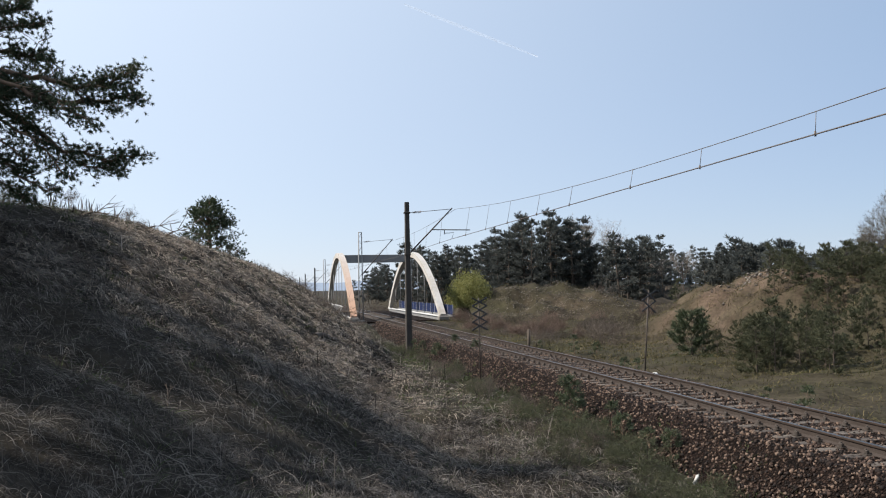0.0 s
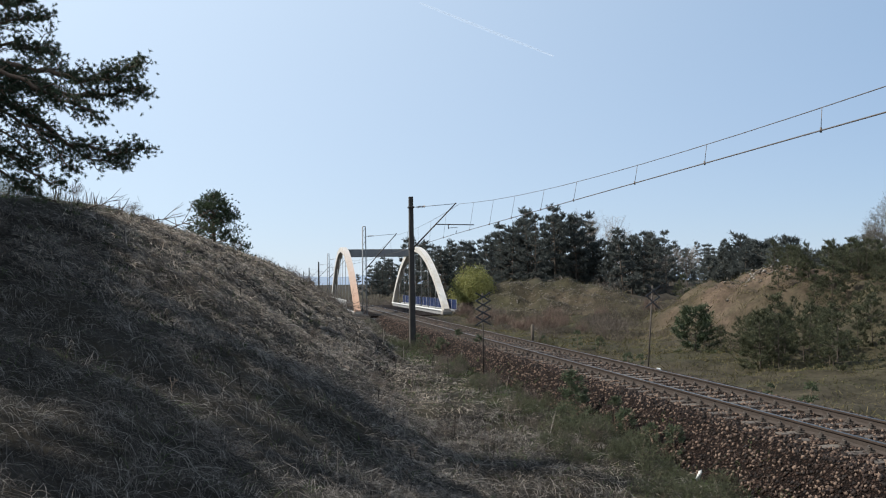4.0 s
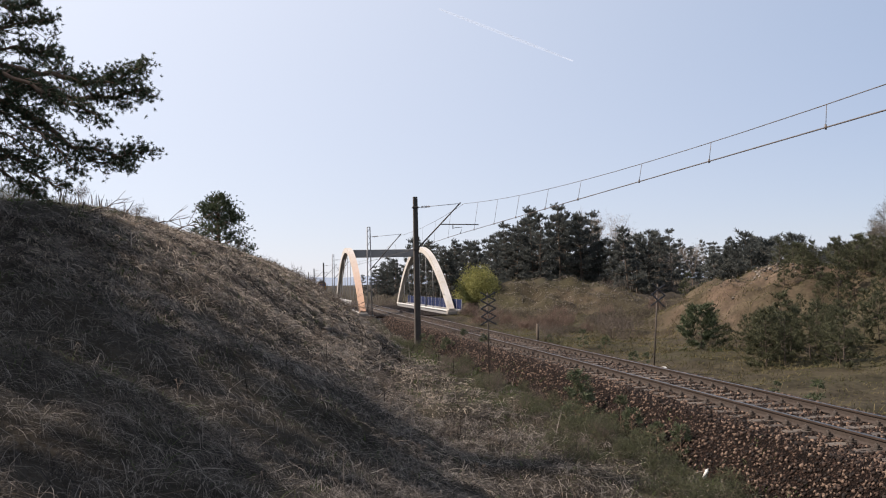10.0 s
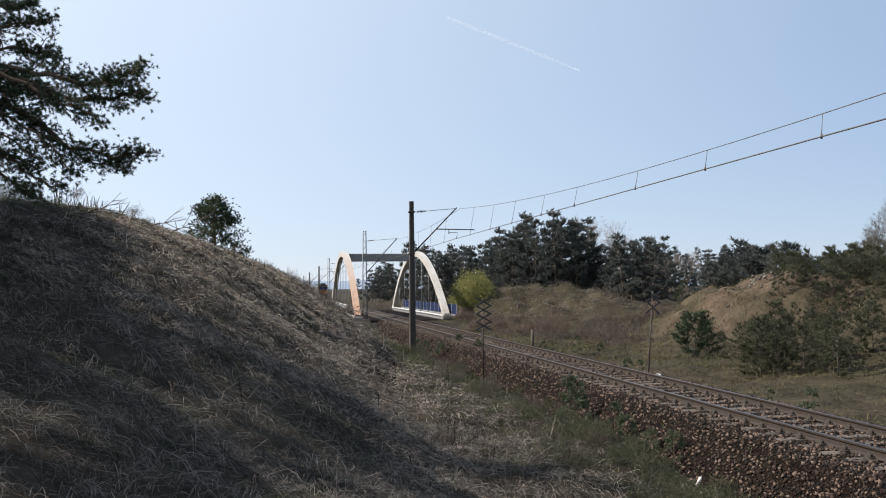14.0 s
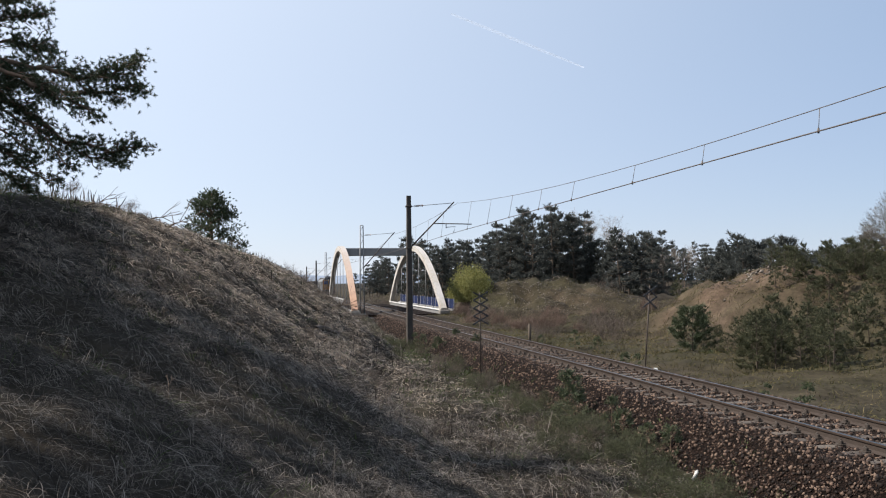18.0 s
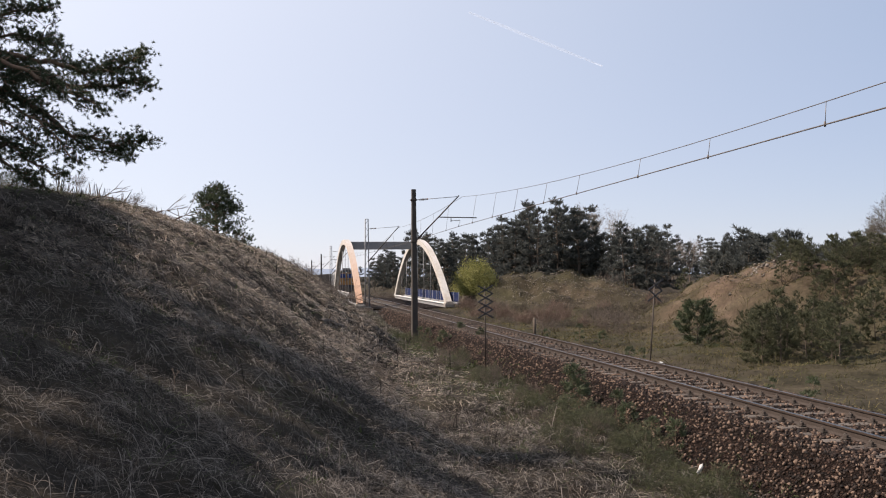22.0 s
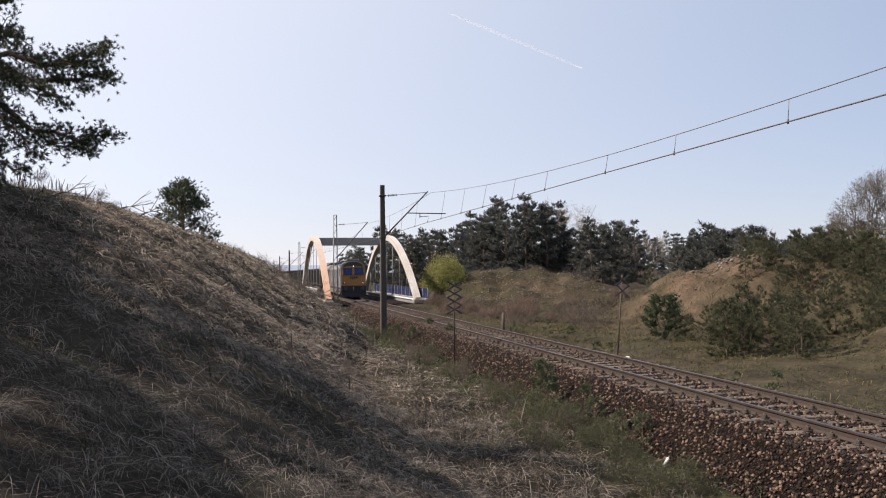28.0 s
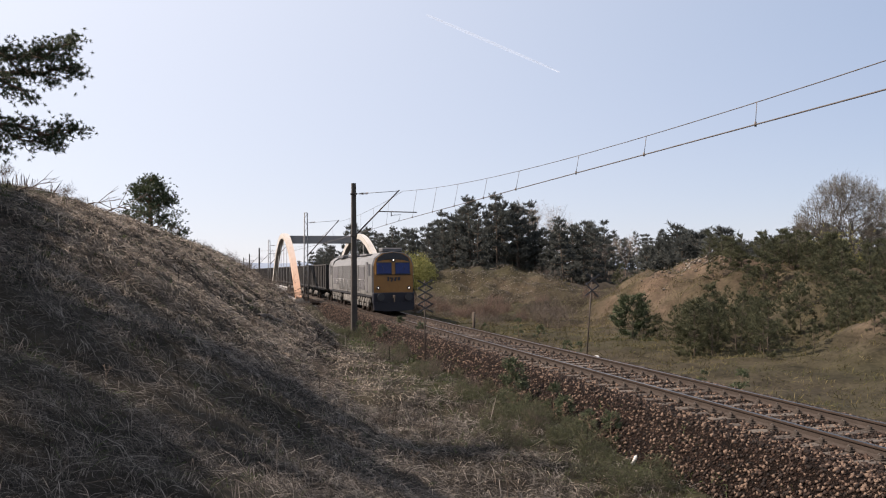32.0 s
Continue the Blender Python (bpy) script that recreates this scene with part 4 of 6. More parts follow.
def scatter_pines(models, group, rows):
    """Copies of a model at rows of (bearing, distance, height)."""
    rng = random.Random(len(rows))
    for k, (b, d, hgt) in enumerate(rows):
        ob, own = models[k % len(models)]
        x, y, z = spot(b, d)
        s = hgt / own
        copy_thing(ob, Matrix.Translation((x, y, z - 0.1)) @ pose(0, 0, 0, rng.uniform(-3, 3), rng.uniform(-3, 3), rng.uniform(0, 360)) @ Matrix.Diagonal((s * rng.uniform(0.75, 1.2), s * rng.uniform(0.75, 1.2), s * rng.uniform(0.95, 1.08), 1)))


def model(name, label, category, group, at, **kw):
    ob = thing(name, label, category, group, at=at)
    pine_parts(ob, **kw)
    return ob


R = random.Random(5)
forest_label = "tall dark green pine at the edge of the wood"
models = []
for k, (b, d, hgt) in enumerate(((15.9, 116, 11.2), (20.3, 114, 12.6), (17.5, 112, 12.2), (24.0, 108, 8.6), (19.2, 118, 12.4))):
    x, y, z = spot(b, d)
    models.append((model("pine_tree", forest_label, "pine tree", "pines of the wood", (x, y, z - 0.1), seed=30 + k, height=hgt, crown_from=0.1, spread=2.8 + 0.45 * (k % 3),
                         twigs=10, per=7, leaf=0.42, material=NEEDLE_HAZED, trunk_r=0.16, shape=0.95, limbs=36, slim=0.27, bark=OLD_WOOD, rise=0.25), hgt))
rows = []
for b0, b1, n, d0, d1, h0, h1 in ((8.4, 10.2, 5, 150, 170, 10.5, 12.5), (10.2, 15.6, 24, 140, 170, 9.6, 11.6), (14.9, 16.2, 3, 114, 125, 10.0, 11.4), (16.2, 21.4, 15, 112, 128, 11.4, 14.4), (21.4, 26.4, 16, 102, 118, 6.8, 9.2),
                                  (25.0, 31.5, 26, 160, 205, 7.0, 9.6), (15, 26, 20, 128, 150, 7.0, 9.5)):
    for k in range(n):
        rows.append((b0 + (b1 - b0) * (k + R.uniform(0.1, 0.9)) / n, R.uniform(d0, d1), R.uniform(h0, h1)))
scatter_pines(models, "", rows)
rows = [(b0, R.uniform(185, 220), hh) for b0, hh in ((6.0, 7.6), (6.5, 8.8), (6.9, 9.4), (7.3, 9.2), (7.7, 8.6), (8.2, 7.4), (5.2, 6.0), (6.2, 8.2), (6.7, 9.0), (7.1, 9.3), (7.5, 9.0), (6.4, 7.0), (7.0, 7.6), (7.9, 8.0))]
scatter_pines(models, "", rows)

dense = []
for k, (b, d, hgt) in enumerate(((29.8, 88, 5.2), (31.6, 86, 6.6), (35.0, 82, 5.0))):
    x, y, z = spot(b, d)
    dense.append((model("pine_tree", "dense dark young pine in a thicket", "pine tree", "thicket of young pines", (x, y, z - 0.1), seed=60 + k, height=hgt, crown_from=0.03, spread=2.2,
                        twigs=9, per=6, leaf=0.42, material=NEEDLE_HAZED, trunk_r=0.11, shape=0.85, limbs=26, slim=0.2, bark=OLD_WOOD, belly=9), hgt))
rows = []
for b0, b1, n, d0, d1, h0, h1 in ((28.8, 31.0, 7, 84, 96, 4.2, 5.6), (30.4, 33.0, 8, 82, 92, 5.4, 6.8), (32.5, 46.0, 34, 72, 90, 4.4, 6.2), (34.5, 47.0, 18, 58, 70, 2.6, 3.6)):
    for k in range(n):
        rows.append((b0 + (b1 - b0) * (k + R.uniform(0.1, 0.9)) / n, R.uniform(d0, d1), R.uniform(h0, h1)))
scatter_pines(dense, "", rows)

young = []
for k, (b, d, hgt) in enumerate(((28.0, 41.0, 2.1), (32.5, 39, 1.9), (36.0, 37, 2.3), (38.5, 42, 2.4))):
    x, y, z = spot(b, d)
    young.append((model("young_pine", "bushy dark green young pine on the bank" if k == 0 else "bushy green young pine on the sandy bank", "young pine", "young pines on the bank",
                        (x, y, z - 0.12), seed=80 + k, height=hgt, crown_from=0.02, spread=0.85 if k else 1.3, twigs=5 if k else 15, per=9, leaf=0.165,
                        material=NEEDLE_YOUNG if k else NEEDLE, trunk_r=0.03, shape=0.9 if k else 0.6, limbs=22 if k else 40, slim=0.17, rise=0.45 if k else 0.5, belly=12, bark=OLD_WOOD, whorl=3), hgt))
rows = []
for k in range(185):
    b = 30.6 + 14.8 * (1 - R.random() ** 1.35)
    near = 36.0 + 3.5 * math.sin(b * 1.7) + 2.0 * math.sin(b * 4.1)
    rows.append((b, near + (R.random() ** 0.8) * (22 if b > 34 else 9), R.choice((0.8, 1.1, 1.4, 1.8, 2.2, 2.5)) * R.uniform(0.85, 1.15)))
rows += [(R.uniform(33, 40), R.uniform(50, 62), R.uniform(1.2, 2.4)) for k in range(26)]
rows += [(28.9, 42, 1.3), (29.6, 40, 1.4), (27.2, 60, 2.2), (30.2, 39, 0.9), (33.5, 36.5, 1.6), (34.6, 36, 1.9)]
scatter_pines(young[1:], "", rows)

small = []
for k, (b, d, hgt) in enumerate(((20.3, 42.5, 0.95), (23.6, 34, 0.75))):
    x, y, z = spot(b, d)
    small.append((model("pine_sapling", "small dark pine sapling beside the ballast", "sapling", "saplings along the track", (x, y, z - 0.03), seed=120 + k, height=hgt, crown_from=0.03, spread=0.34,
                        twigs=3, per=9, leaf=0.11, material=NEEDLE, trunk_r=0.016, shape=0.7, limbs=14, slim=0.13, rise=0.8), hgt))
scatter_pines(small, "", [(b, q, hh * 1.35) for b, q, hh in [(24.4, 33.5, 0.6), (21.8, 42, 0.6), (35.0, 23.8, 0.62), (34.6, 24.0, 0.4), (19.8, 22.2, 1.0), (20.2, 22.0, 0.7), (22.6, 20.0, 0.7), (23.4, 19.6, 0.55), (12.2, 43, 0.9), (13.6, 40, 0.8), (9.3, 46.4, 0.7),
                          (9.9, 45.6, 0.6), (25.0, 18.5, 0.5), (26.5, 17.8, 0.5), (18.0, 46, 0.6), (11.0, 42.0, 0.8), (32.6, 27.2, 0.45)]])

def lumpy_pine(at, label, seed, height, wide):
    """A low round pine: crooked limbs that end in needle pads, heaped into an uneven oval crown."""
    rng = np.random.default_rng(seed)
    tree = thing("pine_tree", label, "pine tree", at=at)
    bm = bmesh.new()
    tube(bm, [(0, 0, -0.3), (0.06, 0, height * 0.35), (-0.05, 0, height * 0.7), (0.02, 0, height * 0.95)], [0.13, 0.1, 0.07, 0.02], 7)
    spots, ways = [], []
    for k in range(150):
        u = rng.random() ** 1.25
        r = wide * min(1.0, 0.8 + 1.2 * u) * (1 - u) ** 0.55 * rng.uniform(0.45, 1.02)
        a = k * 2.4 + rng.uniform(-0.4, 0.4)
        c = np.array([math.cos(a) * r, math.sin(a) * r, height * (0.06 + 0.9 * u)])
        root = np.array([0, 0, max(0.2, c[2] - 0.35 * r - 0.2)])
        tube(bm, branch_points(rng, root, c, 0.05, 4), [0.035, 0.026, 0.018, 0.008], 4)
        away = np.array([math.cos(a), math.sin(a), 0.7])
        size = rng.uniform(0.25, 0.5)
        for q in range(34):
            off = rng.normal(0, 1, 3) * (1, 1, 0.65) * size * 0.62
            spots.append(c + off)
            ways.append(away * 0.4 + off / size * 0.4 + (0, 0, 0.3))
    part("trunk", bm, BARK, tree)
    v, f = needles(spots, ways, 0.16, 8, rng, 0.26, 0.6)
    array_mesh("crown", v, f, NEEDLE, tree)
    return tree


# lone bushy pine behind the dune
x, y = -4.0, 51.9
lumpy_pine((x, y, ground_at(x, y) - 0.75), "bushy dark pine standing behind the dune crest", 205, 5.0, 2.55)



def old_pine(at, label, seed, limbs, leaf=0.072):
    """A big pine; each limb is a bent line of places in the tree's own (sideways, away, up) axes with its count of twigs and how far they droop."""
    rng = np.random.default_rng(seed)
    tree = thing("pine_tree", label, "pine tree", "old pines on the dune", at=at)
    bm = bmesh.new()
    line = [(0.0, 0.0, -0.4), (0.05, 0, 1.3), (-0.05, 0.05, 2.8), (0.08, 0, 4.3), (0.0, -0.05, 5.9), (0.1, 0, 7.2), (0.05, 0, 8.4)]
    tube(bm, line, [0.26, 0.23, 0.20, 0.17, 0.12, 0.08, 0.03], 9)
    part("trunk", bm, BARK, tree)
    spots, ways = [], []
    for path, count, droop, wide in limbs:
        bm = bmesh.new()
        path = np.array(path, float)
        t = np.linspace(0, len(path) - 1, 4 * len(path) - 3)
        p = np.stack([np.interp(t, np.arange(len(path)), path[:, i]) for i in range(3)], 1)
        p[1:-1] += rng.normal(0, 0.035, (len(p) - 2, 3))
        L = np.linalg.norm(path[-1] - path[0])
        tube(bm, p, [0.012 * L * (1 - 0.85 * i / (len(p) - 1)) + 0.006 for i in range(len(p))], 6)
        for k in range(count):
            u = 0.12 + 0.9 * (k + rng.random()) / count
            g = min(0.999, u) * (len(p) - 1)
            i = int(g)
            q = p[i] + (p[i + 1] - p[i]) * (g - i)
            along = (p[i + 1] - p[i]) / (np.linalg.norm(p[i + 1] - p[i]) + 1e-9)
            out = rng.normal(0, 1, 3) * (0.8, 1, 0.5) + along * 0.7 + np.array([0, 0, 0.25 - droop])
            out = out / np.linalg.norm(out) * rng.uniform(0.25, 1.0) * wide * (0.55 + 0.6 * math.sin(math.pi * min(1, u)))
            end = q + out + along * 0.1
            bend = (q + end) / 2 + rng.normal(0, 0.05, 3) + (0, 0, 0.06 * droop)
            tube(bm, [q, bend, end], [0.013, 0.009, 0.004], 4)
            for f in (1.0, 0.97, 0.9, 0.83, 0.76, 0.68, 0.6, 0.5, 0.4):
                side = rng.normal(0, 0.075 if f < 1 else 0.03, 3)
                spots.append(q + (end - q) * f + side)
                ways.append(out / (np.linalg.norm(out) + 1e-9) * 0.35 + side * 4 + (0, 0, 0.25))
        part("limb", bm, BARK, tree)
    v, f = needles(spots, ways, leaf, 22, rng, 0.2, 1.0)
    array_mesh("crown", v, f, NEEDLE, tree)
    return tree


PINE_TURN = pose(0, 0, 0, 0, 0, -11.5)
old_pine(Matrix.Translation((-8.20, 17.75, ground_at(-8.08, 17.72) - 0.12)) @ PINE_TURN, "old pine with drooping dark green boughs on the dune", 3, [
    (((0, 0, 3.7), (2.02, 0.1, 3.26), (3.6, 0, 2.83), (4.5, -0.1, 2.6), (5.07, 0, 2.62), (5.5, 0, 2.85)), 96, 0.15, 0.62),
    (((0, 0, 3.5), (2.6, 0.5, 3.0), (4.0, 0.6, 2.5), (5.0, 0.4, 2.45), (5.45, 0.3, 2.5)), 62, 0.35, 0.62),
    (((0, 0, 3.6), (2.4, -0.4, 3.0), (3.69, -0.5, 2.5), (4.36, -0.4, 2.15), (4.95, -0.4, 1.9)), 46, 0.5, 0.5),
    (((0, 0, 3.3), (2.03, 0, 2.71), (3.02, 0, 2.28), (3.52, 0, 1.97), (4.39, 0, 1.33), (5.08, 0, 1.21), (5.7, 0, 1.26)), 82, 0.1, 0.5),
    (((2.6, 0, 2.46), (3.5, 0.3, 1.9), (4.5, 0.3, 1.15), (5.3, 0.2, 1.0)), 40, 0.25, 0.45),
    (((2.2, 0, 2.6), (3.1, -0.3, 2.0), (3.92, -0.3, 1.5), (4.5, -0.3, 0.85)), 34, 0.55, 0.42),
    (((0, 0, 3.4), (1.8, 0.2, 3.5), (3.0, 0.3, 3.45), (3.75, 0.2, 3.25)), 70, 0.0, 0.6), (((0, 0, 4.1), (1.9, 0, 3.7), (3.0, 0, 3.75), (3.7, 0, 3.85)), 60, 0.0, 0.5),
    (((0, 0, 4.9), (2.0, -0.3, 4.37), (3.0, 0, 4.1), (3.5, 0, 4.3)), 50, 0.0, 0.5), (((0, 0, 3.2), (1.6, 0.5, 2.9), (2.8, 0.5, 2.8), (3.6, 0.4, 2.55)), 66, 0.1, 0.6),
    (((0, 0, 3.0), (1.6, -0.6, 2.7), (2.7, -0.5, 2.5), (3.4, -0.4, 2.3)), 46, 0.2, 0.55),
    (((0, 0, 2.4), (2.05, 0, 1.83), (3.05, 0, 1.27), (3.95, 0, 0.6)), 40, 0.15, 0.5), (((0, 0, 2.1), (2.06, 0.3, 1.39), (2.94, 0.3, 0.83), (3.5, 0.2, 0.42)), 40, 0.1, 0.5),
    (((0, 0, 2.6), (2.0, -0.4, 2.0), (3.04, -0.3, 1.66), (3.7, -0.3, 1.2)), 26, 0.3, 0.4), (((0, 0, 1.8), (1.8, -0.3, 1.3), (2.9, -0.2, 1.2), (3.5, 0, 1.0)), 34, 0.1, 0.5),
    (((0, 0, 5.4), (1.8, 0.4, 5.2), (3.2, 0.4, 5.3)), 40, 0.0, 0.6), (((0, 0, 6.2), (1.4, -0.6, 6.4), (2.4, -0.8, 6.9)), 40, 0.0, 0.6),
    (((0, 0, 3.0), (-1.6, 0.5, 3.1), (-3.0, 0.9, 3.4)), 26, 0.0, 0.6), (((0, 0, 4.6), (-1.6, -0.6, 4.7), (-3.0, -1.2, 5.1)), 30, 0.0, 0.6), (((0, 0, 7.0), (0.3, 0.8, 7.6), (0.5, 1.4, 8.3)), 34, 0.0, 0.6)])
# slim pines out of view, their small high crowns placed to shade the slope: place along the dune, height and spread of
# the crown
FULL = [(13.1, 6.0, 0.7), (15.2, 6.3, 0.55), (11.8, 5.9, 0.8), (10.2, 5.9, 0.7), (13.75, 5.5, 1.0), (16.0, 5.5, 1.0), (22.5, 4.2, 1.0), (11.75, 4.9, 1.0), (17.75, 4.45, 1.0), (17.0, 7.0, 0.75), (20.75, 4.0, 1.0), (14.75, 5.65, 0.75), (19.0, 4.15, 1.0),
        (10.5, 5.2, 1.0), (14.25, 7.75, 0.75), (24.25, 4.2, 1.0), (18.25, 7.0, 0.75), (19.25, 6.75, 0.75), (20.6, 6.75, 0.6), (15.6, 7.6, 0.45), (25.75, 4.6, 0.75), (12.5, 8.0, 0.55)]
THIN = [(7.9, 6.54, 0.3), (8.5, 7.26, 0.22), (11.42, 7.09, 0.3), (8.9, 6.84, 0.4), (10.1, 7.33, 0.22), (8.2, 6.35, 0.4), (10.34, 6.6, 0.3), (8.4, 7.05, 0.4), (10.83, 7.81, 0.3), (9.65, 7.11, 0.4), (11.3, 7.35, 0.22), (12.7, 7.3, 0.3)]
for k, (y, mid, wide) in enumerate(FULL + THIN):
    shade = thing("pine_tree", "unseen slim pine added on the dune, its small dark crown shading the slope", "pine tree", "slim pines on the dune", at=(-10.2, y, ground_at(-10.2, y)))
    full = k < len(FULL)
    pine_parts(shade, seed=140 + k, height=mid + 0.5 * wide, crown_from=(mid - 0.6 * wide) / (mid + 0.5 * wide), spread=wide * (1.0 if full else 0.8), twigs=13 if full else 7, per=8, leaf=0.36 * max(0.6, wide), material=NEEDLE, trunk_r=0.05, shape=0.35, limbs=20 if full else 14, slim=0.4, rise=0.1, belly=7)
# unseen pine wood added behind the dune to keep low sky light off the slope
wood = thing("pine_tree", "unseen tall dark pine added behind the dune to block sky light", "pine tree", "pines behind the dune", at=(-22.0, 6.0, ground_at(-22.0, 6.0)))
pine_parts(wood, seed=300, height=11.5, crown_from=0.12, spread=2.9, twigs=7, per=6, leaf=0.7, material=NEEDLE, trunk_r=0.17, shape=0.7, limbs=34, slim=0.4, rise=0.2)
RD = random.Random(21)
for k in range(30):
    x, y = -18.5 - 4.0 * (k % 3) - RD.uniform(0, 2), -9 + 1.55 * k
    w = RD.uniform(0.85, 1.15)
    copy_thing(wood, Matrix.Translation((x, y, ground_at(x, y))) @ pose(0, 0, 0, 0, 0, RD.uniform(0, 360)) @ Matrix.Diagonal((w, w, w * RD.uniform(0.9, 1.1), 1)))


def bare_tree(at, label, seed, height, crown, spread, leaf_material, leaf_n, leaf, name="bare_tree", stem=0.16, depth=5, group="", slim=0.5):
    """A leafless tree of forking twigs, with a haze of buds when leaf_n is set."""
    rng = np.random.default_rng(seed)
    tree = thing(name, label, "tree" if height > 4 else "shrub", group, at=at)
    bm = bmesh.new()
    ends = []

    def grow(bm, p, d, ln, r, level):
        q = p + d * ln
        mid = (p + q) / 2 + rng.normal(0, 0.05 * ln, 3)
        tube(bm, [p, mid, q], [r, r * 0.8, r * 0.62], 5 if level < 2 else 3)
        if level >= 2:
            ends.append((p, q))
        if level >= depth:
            return
        for k in range(3 if level < 3 else 2 + int(rng.random() < 0.5)):
            nd = d + rng.normal(0, spread, 3) + np.array([0, 0, 0.12])
            nd /= np.linalg.norm(nd)
            grow(bm, q if k else p + (q - p) * 0.8, nd, ln * rng.uniform(0.62, 0.85), r * 0.58, level + 1)

    trunk_l = height * (1 - crown)
    tube(bm, [(0, 0, -0.2), (0, 0.03, trunk_l * 0.5), (0, 0, trunk_l)], [stem, stem * 0.9, stem * 0.8], 7)
    part("trunk", bm, WEED if height < 3 or stem < 0.15 else TWIG, tree)
    for k in range(2 if height < 1.0 else 4):
        bm = bmesh.new()
        d = np.array([math.cos(k * 1.6 + 0.3) * 0.55, math.sin(k * 1.6 + 0.3) * 0.55, 1.0]) + rng.normal(0, 0.12, 3)
        grow(bm, np.array([0, 0, trunk_l * (0.75 + 0.08 * k)]), d / np.linalg.norm(d), height * crown * 0.34, stem * 0.5, 1)
        part("branch", bm, WEED if height < 3 or stem < 0.15 else TWIG, tree)
    if leaf_n:
        e = np.array([a + (b - a) * rng.random() for a, b in ends for _ in range(leaf_n)]) + rng.normal(0, leaf * 0.6, (len(ends) * leaf_n, 3))
        v, f = tufts(e, leaf, 3, rng, width=slim, up=0)
        array_mesh("foliage", v, f, leaf_material, tree)
    return tree


def dome_tree(at, label, seed, height, wide):
    """A spreading leafless tree: limbs fork four times out to a rounded crown of fine twigs with buds."""
    rng = np.random.default_rng(seed)
    tree = thing("bare_tree", label, "tree", at=at)
    fork = height * 0.24
    bm = bmesh.new()
    tube(bm, [(0, 0, -0.2), (0.03, 0, fork * 0.5), (0, 0, fork)], [0.2, 0.17, 0.15], 8)
    part("trunk", bm, DARK_TWIG, tree)
    foot = np.array([0, 0, fork])
    ends, aim = [], []

    def reach(d):
        e = np.array([wide, wide, height - fork])
        return 1.0 / math.sqrt(((d / e) ** 2).sum())

    def grow(bm, p, d, level, r):
        f = (0, 0.36, 0.62, 0.84, 1.0)[level] * rng.uniform(0.92, 1.06)
        q = foot + d * reach(d) * f
        q[2] = max(q[2], fork * 0.9)
        tube(bm, [p, p + (q - p) * 0.5 + rng.normal(0, 0.05 * np.linalg.norm(q - p), 3) + (0, 0, 0.03), q], [r, r * 0.8, r * 0.62], 5 if level < 2 else 3)
        if level >= 3:
            ends.append(q)
            aim.append(d)
        if level == 4:
            return
        for k in range((0, 4, 5, 6)[level]):
            nd = d + rng.normal(0, (0, 0.30, 0.2, 0.14)[level], 3)
            nd[2] = max(nd[2], -0.12)
            grow(bm, q if k else p + (q - p) * 0.75, nd / np.linalg.norm(nd), level + 1, r * 0.55)

    for k in range(11):
        bm = bmesh.new()
        tilt = (0.15, 0.55, 0.8, 1.0, 1.25)[k % 5]
        d = np.array([math.cos(k * 2.4) * math.sin(tilt), math.sin(k * 2.4) * math.sin(tilt), math.cos(tilt)])
        grow(bm, foot - (0, 0, 0.1 * (k % 4)), d, 1, 0.07)
        part("branch", bm, DARK_TWIG, tree)
    e = np.repeat(np.array(ends), 8, 0) + rng.normal(0, 0.13, (len(ends) * 8, 3))
    v, f = needles(e, np.repeat(np.array(aim), 8, 0), 0.26, 2, rng, 0.06, 0.45)
    array_mesh("foliage", v, f, BUD, tree)
    return tree


x, y, z = spot(41.3, 62)
dome_tree((x, y, z), "broad bare deciduous tree hazed with opening buds", 4, 7.4, 3.55)
x, y, z = spot(21.9, 120)
bare_tree((x, y, z), "pale leafless birch among the pines", 6, 12.9, 0.7, 0.26, PALE_TWIG, 4, 0.7, stem=0.2, slim=0.035)
for b, d, hh, sd in ((27.6, 150, 8.5, 9), (25.6, 112, 7.0, 10)):
    x, y, z = spot(b, d)
    bare_tree((x, y, z), "thin leafless tree at the edge of the wood", sd, hh, 0.7, 0.3, PALE_TWIG, 4, 0.6, stem=0.09, depth=4, slim=0.035)


